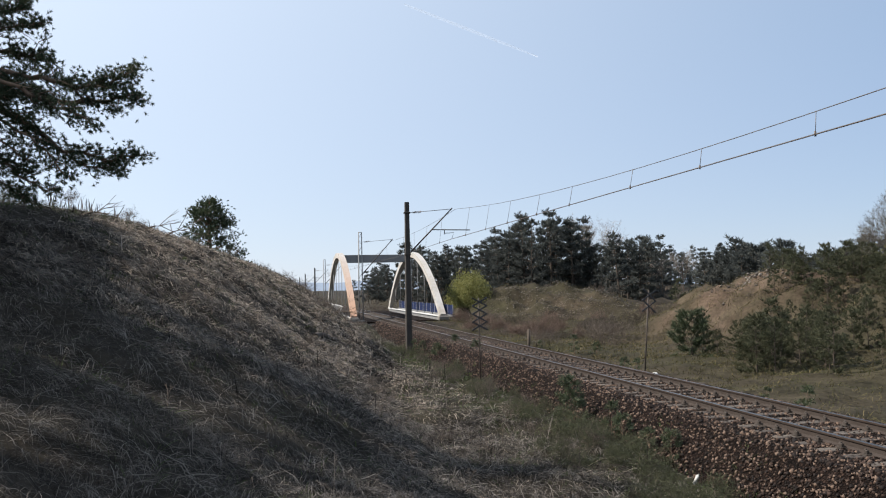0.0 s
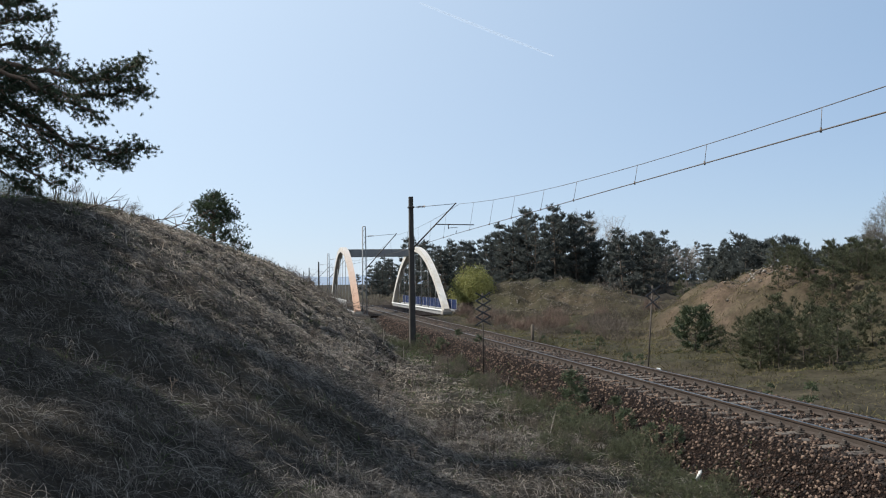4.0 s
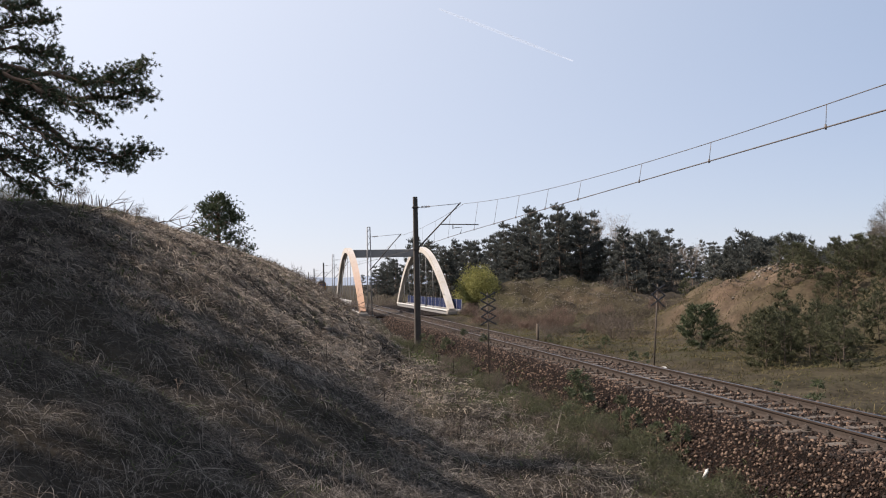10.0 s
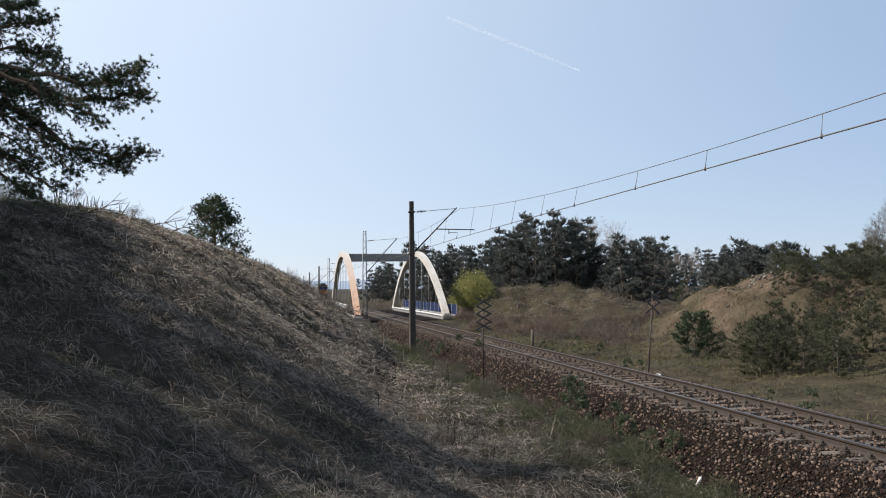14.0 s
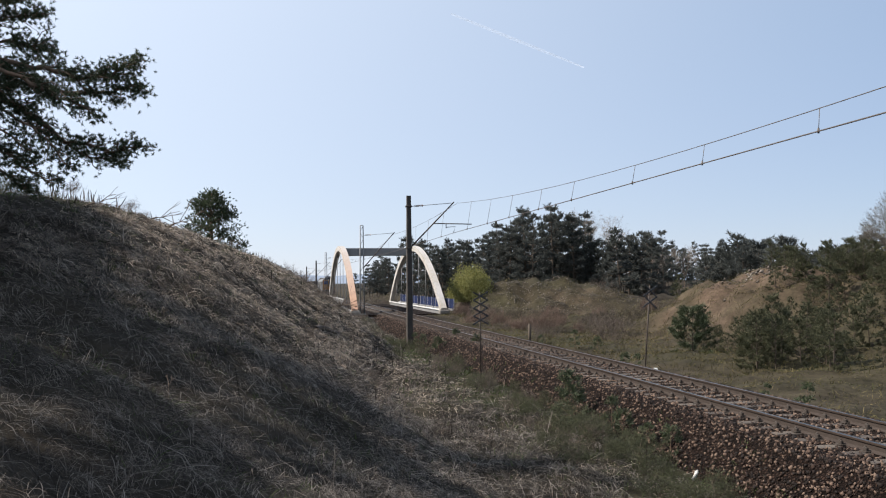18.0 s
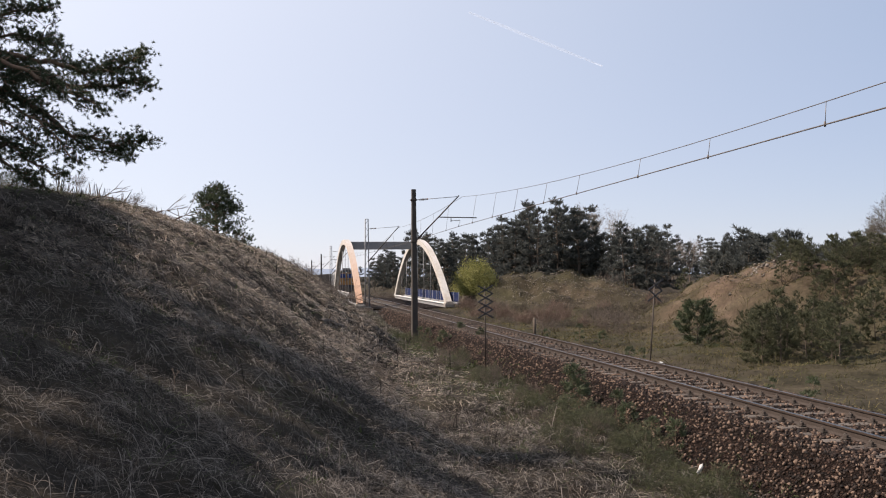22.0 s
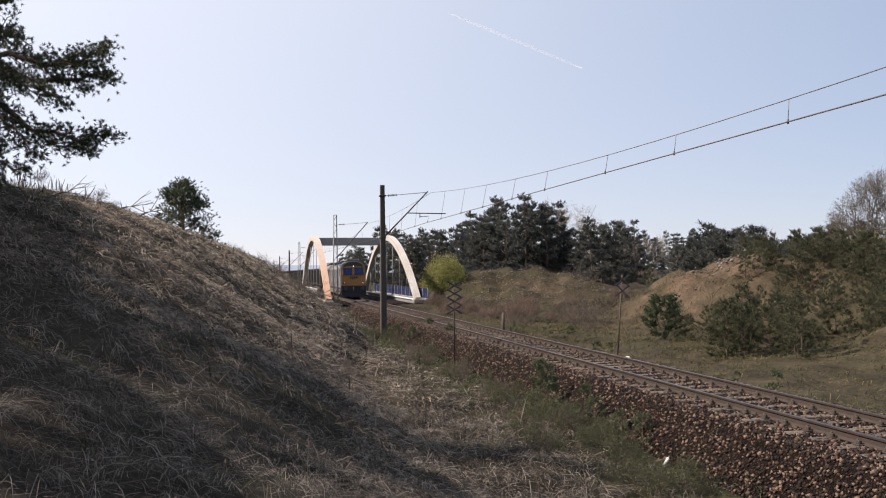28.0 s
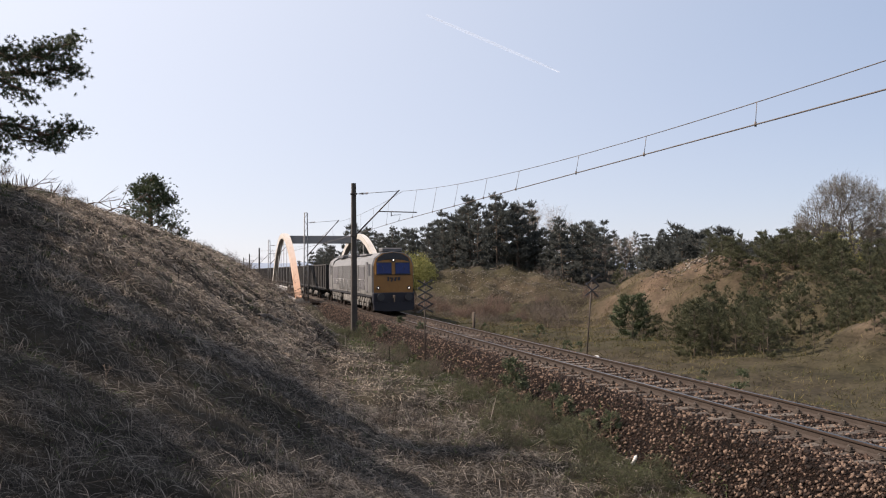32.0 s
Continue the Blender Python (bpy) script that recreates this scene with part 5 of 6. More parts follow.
def leafy_bush(at, label, seed, w, hgt, material, n, leaf, name="bush", category="bush", group="", droop=False, slim=0.35, dome=False, up=0.2):
    """A rounded bush: stems from the ground, and leaf tufts in lumps with gaps."""
    rng = np.random.default_rng(seed)
    ob = thing(name, label, category, group, at=at)
    lumps = []
    for k in range(18):
        a, r = rng.uniform(0, 6.28), w * 0.5 * math.sqrt(rng.random()) * 0.8
        zz = hgt * (0.18 + 0.68 * rng.random()) * (1 - 0.5 * (r / (w * 0.5)) ** 2)
        tip_ = np.array([math.cos(a) * r, math.sin(a) * r, zz])
        if k < 5:
            bm = bmesh.new()
            tube(bm, [(tip_[0] * 0.1, tip_[1] * 0.1, -0.1), tip_ * (0.4, 0.4, 0.5), tip_ * 0.95], [0.04 * w / 4, 0.025 * w / 4, 0.008], 4)
            part("stem", bm, WEED, ob)
        lumps.append(tip_)
    lumps = np.array(lumps)
    c = lumps[rng.integers(0, len(lumps), n)] + rng.normal(0, 1, (n, 3)) * (w * 0.13, w * 0.13, hgt * 0.13)
    if dome:
        u = rng.normal(size=(n, 3))
        u[:, 2] = np.abs(u[:, 2] + 0.25)
        u /= np.linalg.norm(u, axis=1, keepdims=True)
        lump = 1 + 0.10 * np.sin(u[:, 0] * 6 + 1) * np.sin(u[:, 1] * 5 + u[:, 2] * 4)
        c = u * (rng.random(n) ** 0.4 * lump * rng.uniform(0.86, 1.12, n))[:, None] * (w / 2, w / 2, hgt)
    c = c[c[:, 2] > 0.02]
    v, f = tufts(c, leaf, 4, rng, width=slim, up=-0.6 if droop else up)
    array_mesh("foliage", v, f, material, ob)
    return ob


x, y, z = spot(13.25, 84)
leafy_bush((x, y, z - 0.6), "round willow in fresh yellow-green leaf beside the bridge", 2, 5.0, 3.7, WILLOW_LEAF, 8500, 0.15, "willow", "tree", droop=True, dome=True)
x, y, z = spot(40.2, 58)
leafy_bush((x, y, z), "yellow-green budding bush under the bare tree", 5, 4.2, 3.6, OLIVE, 1500, 0.16, droop=False)
brush = leafy_bush((4.2, 60.5, ground_at(4.2, 60.5)), "leafless brown brushwood on the dune side", 7, 3.0, 1.5, BRUSH, 110, 0.55, "brushwood", "bush", "brushwood along the cutting", slim=0.035, up=0.9)
for k in range(30):
    y = R.uniform(40, 74)
    x = R.uniform(-0.5, 4.6) + (y - 40) * 0.05
    s = R.uniform(0.2, 0.5)
    copy_thing(brush, Matrix.Translation((x, y, ground_at(x, y))) @ pose(0, 0, 0, 0, 0, R.uniform(0, 360)) @ Matrix.Diagonal((s, s, s, 1)))
for b0, b1, n, d0, d1, s0, s1 in ((6, 9, 6, 112, 130, 0.9, 1.7), (14, 27, 26, 46, 78, 0.2, 0.5), (8, 30, 26, 97, 125, 0.9, 1.7), (17, 19, 3, 48, 52, 0.5, 0.7), (20, 24, 5, 50, 60, 0.6, 1.0), (11.8, 15.0, 9, 76, 81, 0.35, 0.7), (14, 23, 44, 56, 80, 0.15, 0.42), (28, 34, 12, 44, 56, 0.15, 0.35), (9.5, 12.5, 7, 66, 73, 0.15, 0.3)):
    for k in range(n):
        x, y, z = spot(R.uniform(b0, b1), R.uniform(d0, d1))
        s = R.uniform(s0, s1)
        copy_thing(brush, Matrix.Translation((x, y, z)) @ pose(0, 0, 0, 0, 0, R.uniform(0, 360)) @ Matrix.Diagonal((s, s, s, 1)))

for k in range(55):
    y = R.uniform(56, 79)
    x = R.uniform(-2.0, 6.6)
    s = R.uniform(0.2, 0.5)
    copy_thing(brush, Matrix.Translation((x, y, ground_at(x, y))) @ pose(0, 0, 0, 0, 0, R.uniform(0, 360)) @ Matrix.Diagonal((s, s, s, 1)))
for k in range(60):
    y = R.uniform(19, 48)
    x = R.uniform(-5.5, 3.8) - 0.03 * (y - 20)
    s = R.uniform(0.10, 0.24)
    copy_thing(brush, Matrix.Translation((x, y, ground_at(x, y))) @ pose(0, 0, 0, 0, 0, R.uniform(0, 360)) @ Matrix.Diagonal((s, s, s * R.uniform(0.7, 1.3), 1)))
for x, y, s in ((28.5, 42.0, 0.35), (31.5, 50.5, 0.45), (33.5, 55.0, 0.5), (30.0, 52.0, 0.3), (35.5, 61.0, 0.6), (27.2, 46.0, 0.25), (32.5, 44.0, 0.5), (29.6, 57.0, 0.4), (26.0, 52.0, 0.3), (31.0, 64.0, 0.5)):
    copy_thing(brush, Matrix.Translation((x, y, ground_at(x, y))) @ pose(0, 0, 0, 0, 0, x * 77) @ Matrix.Diagonal((s, s, s, 1)))
# twiggy shrubs, dead boughs and dry weeds on the dune and in the ditch
for b, dist, hh, sd in ((-13.0, 28.0, 0.8, 22), (-9.6, 30.5, 0.5, 23), (-15.5, 26.5, 0.6, 24), (-3.0, 44.0, 0.8, 25)):
    x, y, z = spot(b, dist)
    bare_tree((x, y, z), "small twiggy leafless shrub on the dune crest", sd, hh, 0.85, 0.35, WEED, 2, 0.16, "twiggy_shrub", 0.012, 4, "shrubs on the dune", slim=0.05)
for b, dist, hh, sd, tilt, turn in ((-7.0, 33.0, 2.6, 31, 72, 60), (-8.2, 31.5, 2.0, 32, 78, 100), (3.8, 40.0, 2.2, 33, 80, 70), (4.4, 24.0, 1.1, 34, 82, 200), (-12.0, 27.0, 1.8, 35, 80, 80)):
    x, y, z = spot(b, dist)
    bare_tree(Matrix.Translation((x, y, z + 0.12)) @ pose(0, 0, 0, tilt, 0, turn), "dead fallen pine bough lying in the grass", sd, hh, 0.8, 0.3, BRUSH, 0, 0.1, "fallen_bough", 0.03, 2, "fallen boughs")
def fallen_log(a, b, r):
    """A half-rotten trunk lying on the slope, with broken stubs."""
    a, b = [np.array([x, y, ground_at(x, y) + 0.7 * r]) for x, y in (a, b)]
    rng = np.random.default_rng(19)
    log = thing("fallen_log", "dark half-rotten log lying on the slope", "log", at=tuple(a))
    bm = bmesh.new()
    p = branch_points(rng, (0, 0, 0), b - a, 0, 8)
    for q in p:
        q[2] = ground_at(a[0] + q[0], a[1] + q[1]) + 0.6 * r - a[2]
    tube(bm, p, [r * rng.uniform(0.85, 1.15) * (1 - 0.05 * i) for i in range(8)], 9)
    part("trunk", bm, OLD_WOOD, log)
    for i, (dx, dy, dz) in ((2, (0.1, -0.25, 0.3)), (4, (-0.2, 0.2, 0.35)), (6, (0.3, 0.1, 0.28))):
        bm = bmesh.new()
        tube(bm, [p[i], p[i] + np.array((dx, dy, dz)) * 0.5, p[i] + (dx, dy, dz)], [0.04, 0.03, 0.015], 5)
        part("stub", bm, OLD_WOOD, log)


fallen_log((1.35, 31.0), (2.75, 34.0), 0.12)
RW = random.Random(77)
for k in range(26):
    b, dist = [(7.3, 20.0), (6.9, 17.5), (9.0, 13.5), (19.5, 13.0), (3.0, 11.5), (13.0, 14.0)][k] if k < 6 else (RW.uniform(-14, 22), RW.uniform(9, 30))
    x, y, z = spot(b, dist)
    if TRACK_X - x > 3.5:
        bare_tree((x, y, z), "dark dead weed stalk standing in dry grass", 40 + k, RW.uniform(0.35, 0.85), 0.6, 0.3, WEED, 1, 0.03, "dead_weed", 0.009, 2, "dead weeds")

# bramble and willow shoots on the waste ground
BRAMBLE = surface("dark_bramble", [(0.03, 0.025, 0.02), (0.06, 0.05, 0.038), (0.1, 0.088, 0.06)], 1.2, 0.85, per_island=0.4, spec=0.2, through=0.2)
x, y, z = spot(23.0, 56)
bramble = leafy_bush((x, y, z), "dark tangled bramble on the waste ground", 71, 3.2, 1.2, BRAMBLE, 620, 0.2, "bramble", "bush", "brambles on the waste ground", slim=0.14)
for b, d, sx, sz in ((24.6, 60, 0.8, 0.8), (21.4, 62, 0.6, 0.7), (26.4, 62, 0.7, 0.9), (19.4, 70, 0.7, 0.6), (28.2, 45, 0.35, 0.7), (16.2, 74, 0.6, 0.8)):
    x, y, z = spot(b, d)
    copy_thing(bramble, Matrix.Translation((x, y, z)) @ pose(0, 0, 0, 0, 0, 60 * b) @ Matrix.Diagonal((sx, sx, sz, 1)))
RED_SHOOT = surface("reddish_willow_shoots", [(0.06, 0.038, 0.03), (0.12, 0.08, 0.062), (0.19, 0.135, 0.105)], 1.0, 0.8, per_island=0.4, through=0.2)
x, y, z = spot(18.2, 58)
shoots = leafy_bush((x, y, z), "upright reddish leafless willow shoots on the waste ground", 72, 1.9, 1.4, RED_SHOOT, 260, 0.75, "willow_shoots", "bush", "willow shoots on the waste ground", slim=0.02, up=2.6)
for b, d, sx, sz in ((15.2, 66, 0.8, 0.8), (16.4, 62, 0.9, 0.7), (14.0, 70, 1.0, 0.9), (19.2, 60, 0.7, 0.8), (17.3, 63, 0.6, 0.8), (20.6, 57, 0.5, 0.6), (13.2, 66, 0.8, 0.6), (12.6, 72, 0.8, 0.8), (22.0, 66, 0.7, 0.9), (25.2, 70, 0.7, 0.9), (18.7, 75, 1.0, 0.9)):
    x, y, z = spot(b, d)
    copy_thing(shoots, Matrix.Translation((x, y, z)) @ pose(0, 0, 0, 0, 0, 70 * b) @ Matrix.Diagonal((sx, sx, sz, 1)))

# low broom-like bushes at the foot of the ballast
broom = leafy_bush((7.0, 18.2, ground_at(7.0, 18.2)), "low dark green broom bush at the foot of the ballast", 15, 1.1, 0.75, NEEDLE_YOUNG, 330, 0.17, "broom_bush", "bush", "broom along the ballast", slim=0.06)
for k in range(34):
    y = 12.5 + 36 * RW.random() ** 1.3
    x = TRACK_X - 2.9 - abs(RW.gauss(0, 0.75))
    s = RW.uniform(0.25, 0.8)
    copy_thing(broom, Matrix.Translation((x, y, ground_at(x, y))) @ pose(0, 0, 0, 0, 0, RW.uniform(0, 360)) @ Matrix.Diagonal((s * RW.uniform(0.7, 1.3), s, s * RW.uniform(0.8, 1.5), 1)))
for k in range(26):
    y = 14 + 34 * RW.random()
    x = TRACK_X - 3.0 - abs(RW.gauss(0, 1.0))
    s = RW.uniform(0.14, 0.3)
    copy_thing(brush, Matrix.Translation((x, y, ground_at(x, y))) @ pose(0, 0, 0, 0, 0, RW.uniform(0, 360)) @ Matrix.Diagonal((s, s, s * 1.4, 1)))
for x, y, s in ((7.0, 19.6, 1.15), (7.05, 15.6, 1.0), (6.75, 17.3, 0.85), (6.9, 14.6, 0.8), (7.3, 16.6, 0.7), (6.6, 21.6, 0.7), (6.2, 47.0, 1.0), (6.7, 45.6, 0.8), (-8.3, 25.5, 1.0), (-7.6, 25.2, 0.8), (-6.6, 26.2, 0.6), (-5.9, 26.9, 0.3), (-5.4, 28.0, 0.4)):
    copy_thing(broom, Matrix.Translation((x, y, ground_at(x, y))) @ pose(0, 0, 0, 0, 0, 50 * y) @ Matrix.Diagonal((s, s, s, 1)))

# ---- signs and small things by the track ----
def cross_sign(x, y, z0, z1, zlow, lean, crosses, label, turn=12):
    """A post that carries stacked thin crosses."""
    g = ground_at(x, y)
    sg = thing("crossing_sign", label, "railway sign", "black cross signs", at=Matrix.Translation((x, y, g)) @ pose(0, 0, 0, 0, lean, turn))
    bm = bmesh.new()
    rod(bm, (0, 0.02, -0.2), (0, 0.02, z1 - g), 0.028, seg=8)
    part("post", bm, IRON, sg)
    hh = (z1 - zlow) / crosses
    for k in range(crosses):
        for s in (-1, 1):
            bm = bmesh.new()
            zc = zlow - g + hh * (k + 0.5)
            a = math.degrees(math.atan2(hh, 0.62))
            box(bm, (0, -0.03 - 0.012 * (s + 1), zc), (math.hypot(0.62, hh) + 0.05, 0.02, 0.055), pose(0, 0, 0, 0, s * a, 0), bevel=0.004)
            part("board", bm, BLACK, sg)
    return sg


cross_sign(7.8, 31.66, 0, 2.28, 1.03, 0, 4, "tall post with four stacked black crosses beside the ballast")
cross_sign(13.7, 29.5, 0, 2.5, 1.65, 5.5, 2, "leaning post with two stacked black crosses", 15)
stub = thing("wooden_post", "short weathered wooden post beside the track", "post", at=(14.0, 45.2, ground_at(14.0, 45.2)))
bm = bmesh.new()
rod(bm, (0, 0, -0.2), (0.02, 0, 1.2), 0.09, 0.08, 9)
part("stump", bm, OLD_WOOD, stub)
bk = thing("marker_stone", "whitewashed concrete marker stone beside the track", "stone", at=(13.55, 28.3, ground_at(13.55, 28.3)))
bm = bmesh.new()
box(bm, (0, 0, 0.2), (0.22, 0.18, 0.56), bevel=0.05)
part("block", bm, WHITE_STEEL, bk)
old = thing("old_sleeper", "dark discarded sleeper lying beside the ballast", "sleeper", at=Matrix.Translation((14.4, 28.0, ground_at(14.4, 28.0) + 0.1)) @ pose(0, 0, 0, 0, 4, -30))
bm = bmesh.new()
box(bm, (0, 0, 0.05), (1.7, 0.26, 0.22), bevel=0.02)
part("timber", bm, IRON, old)
lt = thing("plastic_bottle", "crumpled white plastic bottle lying in the ditch", "litter", at=Matrix.Translation((7.5, 14.1, ground_at(7.5, 14.1) + 0.13)) @ pose(0, 0, 0, 20, 14, 30) @ Matrix.Scale(0.85, 4))
bm = bmesh.new()
tube(bm, [(0, 0, -0.11), (0, 0, -0.10), (0.004, 0, 0.02), (0, 0.003, 0.08), (0, 0, 0.11), (0, 0, 0.13)], [0.03, 0.045, 0.04, 0.043, 0.016, 0.014], 10)
part("bottle", bm, WHITE_STEEL, lt)

# ---- contrail ----
CONTRAIL = surface("ice_contrail", [(0.85, 0.87, 0.9), (0.9, 0.92, 0.95)], 0.02, 1.0, spec=0)
nt = CONTRAIL.node_tree
tr, ms, tl = [nt.nodes.new("ShaderNode" + k) for k in ("BsdfTransparent", "MixShader", "BsdfTranslucent")]
ms.inputs[0].default_value = 0.15
tl.inputs[0].default_value = (0.93, 0.96, 1.0, 1)
nt.links.new(tr.outputs[0], ms.inputs[1])
nt.links.new(tl.outputs[0], ms.inputs[2])
nt.links.new(ms.outputs[0], next(k for k in nt.nodes if k.type == "OUTPUT_MATERIAL").inputs[0])
FAR = 1500.0
TAIL, NOSE = Vector((0.1544, 0.9736, 0.3461)) * FAR, Vector((0.3128, 0.9447, 0.2793)) * FAR
trail = thing("contrail", "thin white aircraft contrail in the clear sky", "contrail")
bm = bmesh.new()
tube(bm, [(TAIL - NOSE) * (1 - i / 10) for i in range(11)], [1.0 + 1.7 * math.sin(math.pi * min(1, 0.12 + i / 12)) for i in range(11)], 12)
part("streak", bm, CONTRAIL, trail)


def move_contrail():
    steps = [(0, 0.3128, 0.9447, 0.2793), (6, 0.3324, 0.9437, 0.2716), (13, 0.3533, 0.9389, 0.2638), (19, 0.3680, 0.9382, 0.2585), (23, 0.3829, 0.9330, 0.2511), (28, 0.3924, 0.9290, 0.2455), (32, 0.3970, 0.9227, 0.2402)]
    walk(trail, [(t, Matrix.Translation(Vector((a, b, c)) * FAR)) for t, a, b, c in steps])


# ---- grass ----
rng = np.random.default_rng(11)


def sow(n, x0, x1, y0, y1, power):
    """Places, denser near the camera."""
    y = y0 + (y1 - y0) * rng.random(n) ** power
    x = rng.uniform(x0, x1, n)
    return x, y


def grass(name, label, x, y, per, ln, width, droop, material, flat=0.5, tuft=0.07, mound=0.0, comb=0.6):
    """Tussocks: blades fan out of a low mound, and the blades of one tussock are combed one way."""
    xx, yy = np.repeat(x, per), np.repeat(y, per)
    k = len(xx)
    size = np.repeat(rng.uniform(0.55, 1.4, len(x)), per)
    off = rng.normal(0, 1, (k, 2)) * tuft * size[:, None]
    xx, yy = xx + off[:, 0], yy + off[:, 1]
    u = np.abs(xx - TRACK_X)
    zz = np.maximum(ground_z(xx, yy), np.where(u < 2.95, -0.27 - (u - 1.78) * 0.872, -9)) - 0.02
    zz += mound * size * np.exp(-(off**2).sum(1) / (tuft * size) ** 2 * 0.6)
    lie = rng.normal(size=(len(x), 3)) * (comb, comb, 0) + np.array([0.3, -0.25, 0]) * comb
    way = rng.normal(size=(k, 3)) * (0.42, 0.42, 0.25) + np.repeat(lie, per, 0)
    way[:, :2] += off / tuft * 0.35
    way[:, 2] = np.abs(way[:, 2]) + rng.uniform(0.2, 1.0, k) * (1 - flat) * 2
    way /= np.linalg.norm(way, axis=1, keepdims=True)
    length = ln * rng.uniform(0.5, 1.3, k) * size
    far = np.clip(np.hypot(xx, yy) / 12, 0.7, 3.5)
    v, f = blades(np.stack([xx, yy, zz], 1), way, length, width * far * rng.uniform(0.5, 1.5, k), droop * rng.uniform(0.6, 1.3, k), rng)
    return tagged(array_mesh(name, v, f, material), label, "grass", kind="stuff")


x, y = sow(6500, -12, 9.0, 2.5, 58, 1.5)
keep = (TRACK_X - x > 2.8) & (rng.random(len(x)) > 0.6 * green_share(x, y) * (TRACK_X - x < 6)) & (rng.random(len(x)) < 0.35 + 1.1 * patch(x, y, 1.9, 3.0) * patch(x, y, 3.7, 1.0))
grass("dry_grass", "matted straw-coloured dry grass tussocks on the slope", x[keep], y[keep], 16, 0.34, 0.0065, 1.05, STRAW, 0.82, 0.12, 0.13, 0.9)
x, y = sow(2600, -11, 9.0, 3.5, 34, 1.3)
keep = TRACK_X - x > 3.2
x, y = x[keep], y[keep]
grass("dry_grass", "flattened straw-coloured dead grass on the slope", x, y, 8, 0.34, 0.008, 0.25, STRAW, 0.95, 0.2, 0.03)
x, y = sow(15000, -8, 8.4, 5.0, 52, 1.4)
keep = rng.random(len(x)) < 1.4 * green_share(x, y)
grass("green_grass", "patches of fresh green grass in the ditch", x[keep], y[keep], 9, 0.2, 0.008, 0.5, GREEN_GRASS, 0.3)
x, y = sow(8000, 13.4, 36, 14, 88, 1.15)
grass("field_grass", "short dry and green grass beside the track", x, y, 6, 0.22, 0.006, 0.5, FIELD_GRASS, 0.4, 0.16, 0.04)
x, y = sow(4200, 13.4, 30, 14, 70, 1.3)
keep = rng.random(len(x)) < green_share(x, y) * 1.3
grass("field_grass", "short green grass beside the track", x[keep], y[keep], 6, 0.15, 0.0045, 0.3, FIELD_GREEN, 0.3, 0.2)

for n, y0, y1, ln in ((5200, 2.8, 10.0, 0.155), (5400, 10.0, 22.0, 0.19)):
    x, y = sow(n, -10, 7.5, y0, y1, 1.0)
    keep = (np.abs(x) < 0.62 * y + 1.5) & (rng.random(n) < 0.55 + 1.0 * patch(x, y, 2.3, 2.0) * patch(x, y, 4.9, 4.0))
    grass("dry_grass", "thick matted dead grass tussocks in the foreground", x[keep], y[keep], 22 if y1 < 12 else 15, ln * 1.9, 0.0058, 1.15, STRAW, 0.86, 0.11, 0.16, 1.0)
x, y = sow(1500, -7, 6.5, -6, 3.2, 1.0)
grass("dry_grass", "matted dead grass underfoot at the top of the slope", x, y, 10, 0.28, 0.008, 1.15, STRAW, 0.86, 0.13, 0.1, 0.9)
x, y = sow(2600, 1.0, 8.0, 10, 48, 1.4)
keep = (TRACK_X - x > 3.0) & (rng.random(len(x)) > green_share(x, y))
grass("dry_grass", "pale flattened dead grass on the floor of the ditch", x[keep], y[keep], 9, 0.32, 0.008, 0.4, STRAW, 0.85)
x, y = sow(1500, -2.0, 7.6, 52, 78, 1.0)
grass("dry_grass", "dry grass on the bank beside the bridge", x, y, 7, 0.4, 0.009, 0.5, STRAW, 0.4, 0.2)
x, y = sow(1500, 14.5, 36, 26, 84, 1.0)
keep = rng.random(len(x)) < 0.3 + patch(x, y, 0.7, 8.0)
grass("field_grass", "tufts of tall dead grass and weeds over the sand heaps", x[keep], y[keep], 8, 0.45, 0.004, 0.3, FIELD_GRASS, 0.15, 0.18)
x, y = sow(5600, -5.5, 4.5, 15, 48, 1.0)
keep = (TRACK_X - x > 4.5) & (rng.random(len(x)) < 0.35 + 0.9 * patch(x, y, 1.3, 9.0)) & (x < 0.16 * (y - 15) + 0.3)
grass("dry_grass", "matted grass on the sunlit flank of the dune, in a brighter colour", x[keep], y[keep], 13, 0.33, 0.0062, 1.1, LIT_STRAW, 0.75, 0.13, 0.10, 0.8)
x, y = sow(2600, 1.5, 7.4, 9, 40, 1.2)
keep = (TRACK_X - x > 3.6) & (rng.random(len(x)) < 0.25 + patch(x, y, 0.9, 5.0) - 0.5 * green_share(x, y))
grass("dry_grass", "flattened grass on the sunlit ditch floor, in a brighter colour", x[keep], y[keep], 11, 0.36, 0.006, 0.8, LIT_STRAW, 0.9, 0.14, 0.05, 0.9)
# tall dry stalks along the crest and on the slope
x = np.concatenate([rng.uniform(-9.5, -1.0, 500), rng.uniform(-9, 8, 130)])
y = np.concatenate([np.clip(26 + (18.6 - (TRACK_X - x[:500])) / 0.19 + rng.normal(0, 2.0, 500), 18, 66), rng.uniform(6, 45, 130)])
k = len(x)
way = rng.normal(0, 0.16, (k, 3))
way[:, 2] = 1
way /= np.linalg.norm(way, axis=1, keepdims=True)
v, f = blades(np.stack([x, y, ground_z(x, y) - 0.05], 1), way, rng.uniform(0.35, 1.0, k), np.full(k, 0.014) * np.clip(y / 14, 0.6, 2.5), np.full(k, 0.15), rng)
tagged(array_mesh("dry_stalks", v, f, STRAW), "tall thin dry grass stalks along the dune crest", "grass", kind="stuff")

x, y = sow(3600, 21, 37, 37, 60, 1.0)
keep = rng.random(len(x)) < 0.15 + 0.9 * patch(x, y, 1.4, 4.0)
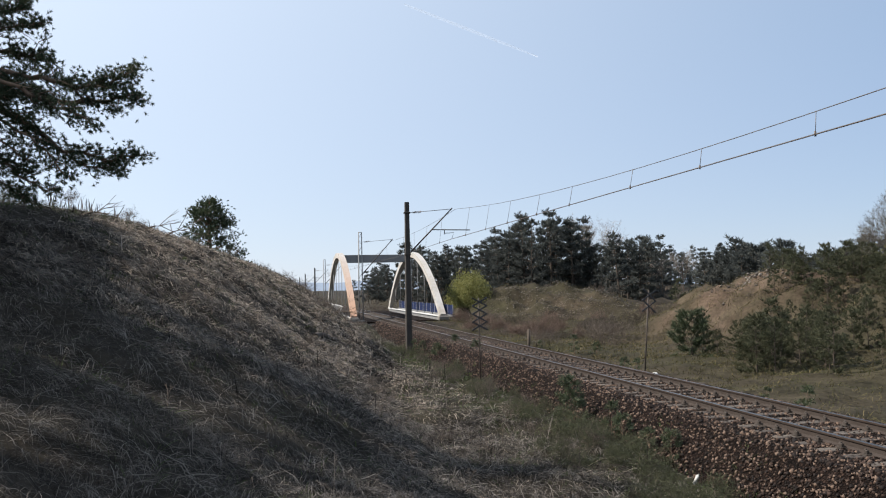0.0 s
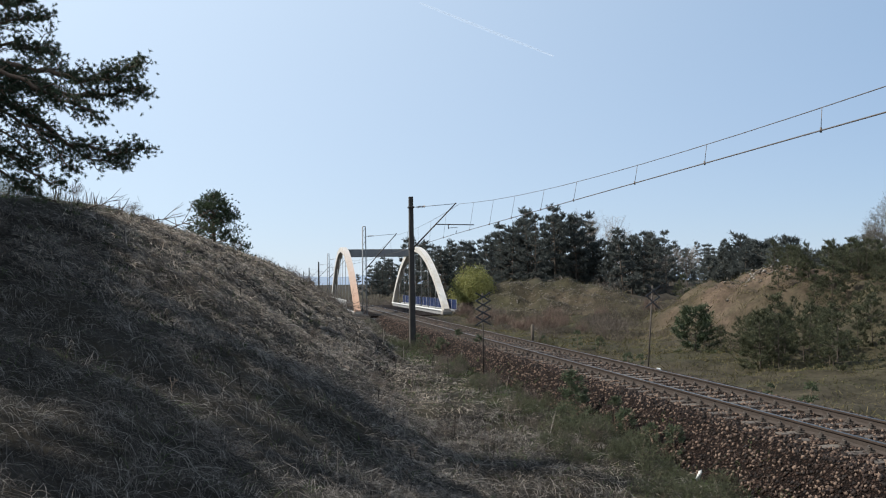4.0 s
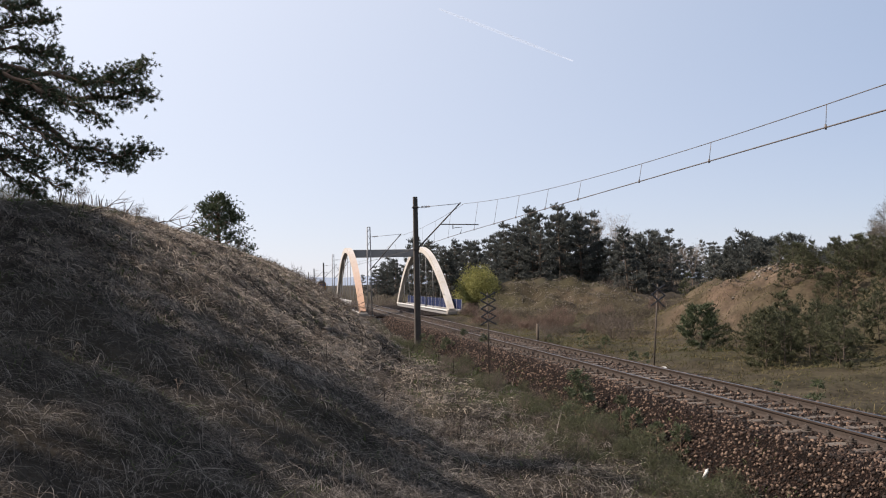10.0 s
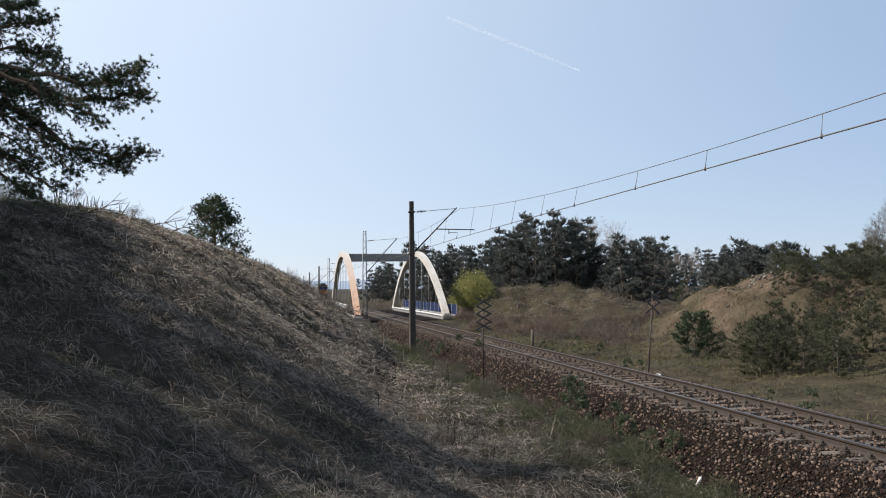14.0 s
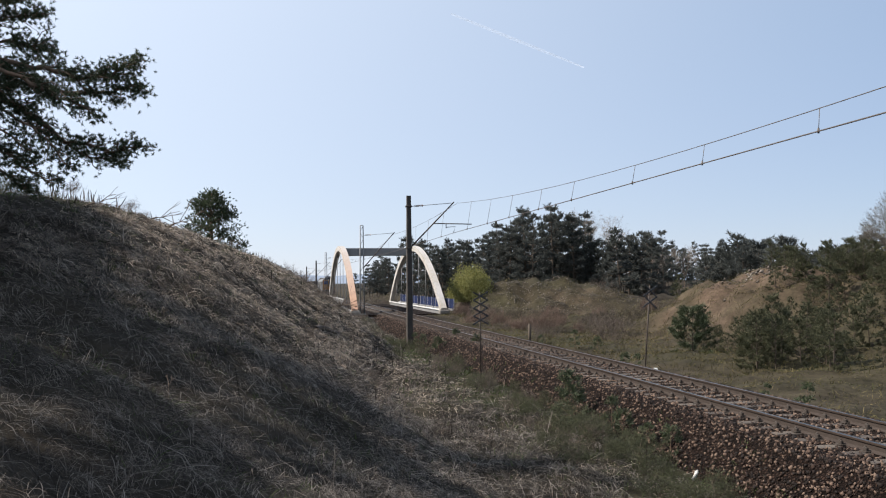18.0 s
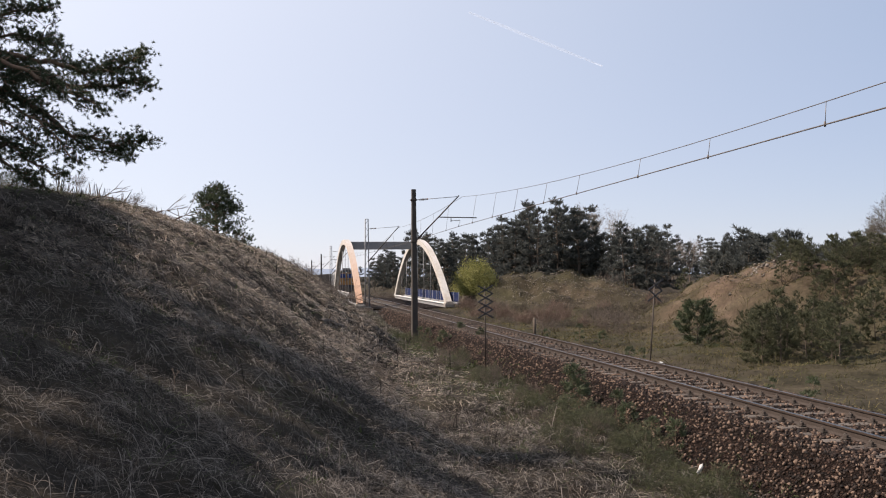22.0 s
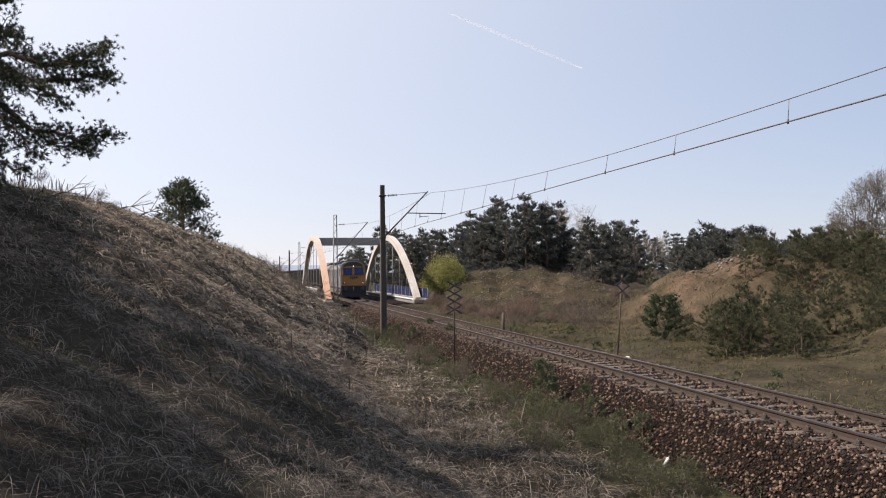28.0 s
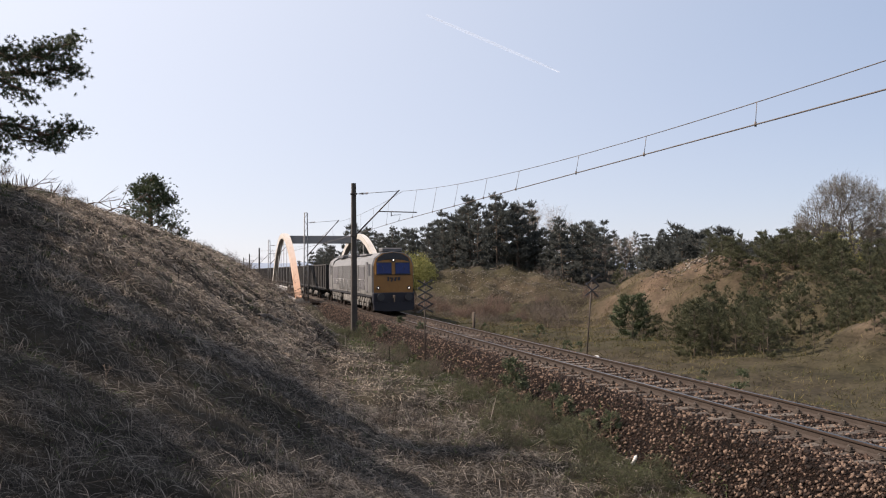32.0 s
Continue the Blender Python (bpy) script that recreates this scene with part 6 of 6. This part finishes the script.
grass("field_grass", "tufts of dry grass rooted in the sand heap", x[keep], y[keep], 9, 0.26, 0.0045, 0.7, FIELD_GRASS, 0.5, 0.2, 0.05)
# broken stone on the crest of the rubble heap
n = 6000
x = np.concatenate([rng.normal(26.5, 5.5, n), rng.normal(30, 1.6, 700)])
y = np.concatenate([rng.normal(77.5, 3.2, n), rng.normal(46.5, 1.6, 700)])
r = np.concatenate([0.025 + 0.085 * rng.random(n) ** 3, 0.03 + 0.13 * rng.random(700) ** 3])
base = np.array([(1, 0, 0), (-1, 0, 0), (0, 1, 0), (0, -1, 0), (0, 0, 0.7), (0, 0, -0.7)])
v = (base[None] * rng.uniform(0.6, 1.2, (len(x), 6, 1)) + rng.normal(0, 0.2, (len(x), 6, 3))) * r[:, None, None]
v += np.stack([x, y, ground_z(x, y) + r * 0.25], 1)[:, None]
tri8 = np.array([(0, 2, 4), (2, 1, 4), (1, 3, 4), (3, 0, 4), (2, 0, 5), (1, 2, 5), (3, 1, 5), (0, 3, 5)])
RUBBLE = surface("grey_rubble", [(0.05, 0.042, 0.034), (0.085, 0.072, 0.06), (0.15, 0.13, 0.11)], 1.5, 0.9, per_island=0.5)
tagged(array_mesh("rubble", v.reshape(-1, 3), (np.arange(len(x))[:, None, None] * 6 + tri8[None]).reshape(-1, 3), RUBBLE), "broken grey rubble strewn over the sand heaps", "rubble", kind="stuff")

# ---- sleepers, fastenings and stones ----
bm = bmesh.new()
box(bm, (0, 0, -0.075), (2.6, 0.25, 0.15), bevel=0.012)
tie = part("sleeper", bm, TIE, track)
tie.location = (0, 9.0, -0.168)
bm = bmesh.new()
box(bm, (0, 0, 0.008), (0.34, 0.16, 0.016))
for s in (-1, 1):
    box(bm, (s * 0.105, 0, 0.045), (0.06, 0.09, 0.07), bevel=0.012)
    rod(bm, (s * 0.115, 0, 0.06), (s * 0.115, 0, 0.10), 0.02, seg=6)
plate = part("rail_chair", bm, IRON, track)
plate.location = (-0.7535, 9.0, -0.166)
RT = random.Random(9)
for k in range(-20, 300):
    yk = 9.0 + 0.62 * k
    if k:
        o = new("sleeper", tie.data)
        o.parent = track
        o.location = (RT.uniform(-0.03, 0.03), yk + RT.uniform(-0.02, 0.02), -0.168 - RT.uniform(0, 0.015))
        o.rotation_euler = (0, 0, radians(RT.uniform(-1, 1)))
    for s in (-1, 1):
        if (k or s > 0) and k < 110:
            o = new("rail_chair", plate.data)
            o.parent = track
            o.location = (s * 0.7535, yk, -0.166)


def stones(n, y0, y1, power, big):
    """Crushed stones on the ballast: places, sizes and turned jittered octahedra."""
    y = y0 + (y1 - y0) * rng.random(n) ** power
    u = rng.uniform(-2.75, 2.4, n)
    gap = np.abs((y - 9.0 + 0.31) % 0.62 - 0.31)
    u = np.where((gap < 0.13) & (np.abs(u) < 1.3) & (rng.random(n) < 0.45), np.sign(u) * rng.uniform(1.36, 2.6, n), u)
    z = np.where(np.abs(u) < 1.5, -0.196, np.where(np.abs(u) < 1.78, -0.205 - (np.abs(u) - 1.5) * 0.2, -0.27 - (np.abs(u) - 1.78) * 0.85))
    r = rng.uniform(0.6, 1.25, n) * big
    base = np.array([(1, 0, 0), (-1, 0, 0), (0, 1, 0), (0, -1, 0), (0, 0, 1), (0, 0, -1)], float)
    v = base[None] * rng.uniform(0.55, 1.15, (n, 6, 1)) + rng.normal(0, 0.22, (n, 6, 3))
    q = rng.normal(size=(n, 4))
    q /= np.linalg.norm(q, axis=1, keepdims=True)
    w, a, b, c = q.T
    rot = np.stack([1 - 2 * (b * b + c * c), 2 * (a * b - w * c), 2 * (a * c + w * b), 2 * (a * b + w * c), 1 - 2 * (a * a + c * c), 2 * (b * c - w * a),
                    2 * (a * c - w * b), 2 * (b * c + w * a), 1 - 2 * (a * a + b * b)], 1).reshape(n, 3, 3)
    v = np.einsum("nij,nkj->nki", rot, v) * r[:, None, None]
    tri = np.array([(0, 2, 4), (2, 1, 4), (1, 3, 4), (3, 0, 4), (2, 0, 5), (1, 2, 5), (3, 1, 5), (0, 3, 5)])
    return np.stack([u, y, z + r * 0.3], 1), v, tri


c, v, tri = stones(40000, 7.0, 74, 1.6, 0.040)
f = (np.arange(len(c))[:, None, None] * 6 + tri[None]).reshape(-1, 3)
tagged(array_mesh("loose_stones", (v + c[:, None]).reshape(-1, 3), f, STONE, ballast), kind="stuff")
c, v, tri = stones(280, 10.5, 17, 1.0, 0.042)
shared = [bpy.data.meshes.new("stone") for _ in range(12)]
for k, me in enumerate(shared):
    me.from_pydata(v[k].tolist(), [], tri.tolist())
    me.materials.append(STONE)
for k in range(len(c)):
    o = new("stone", shared[k % 12])
    o.parent = ballast
    o.location = c[k]

motions()
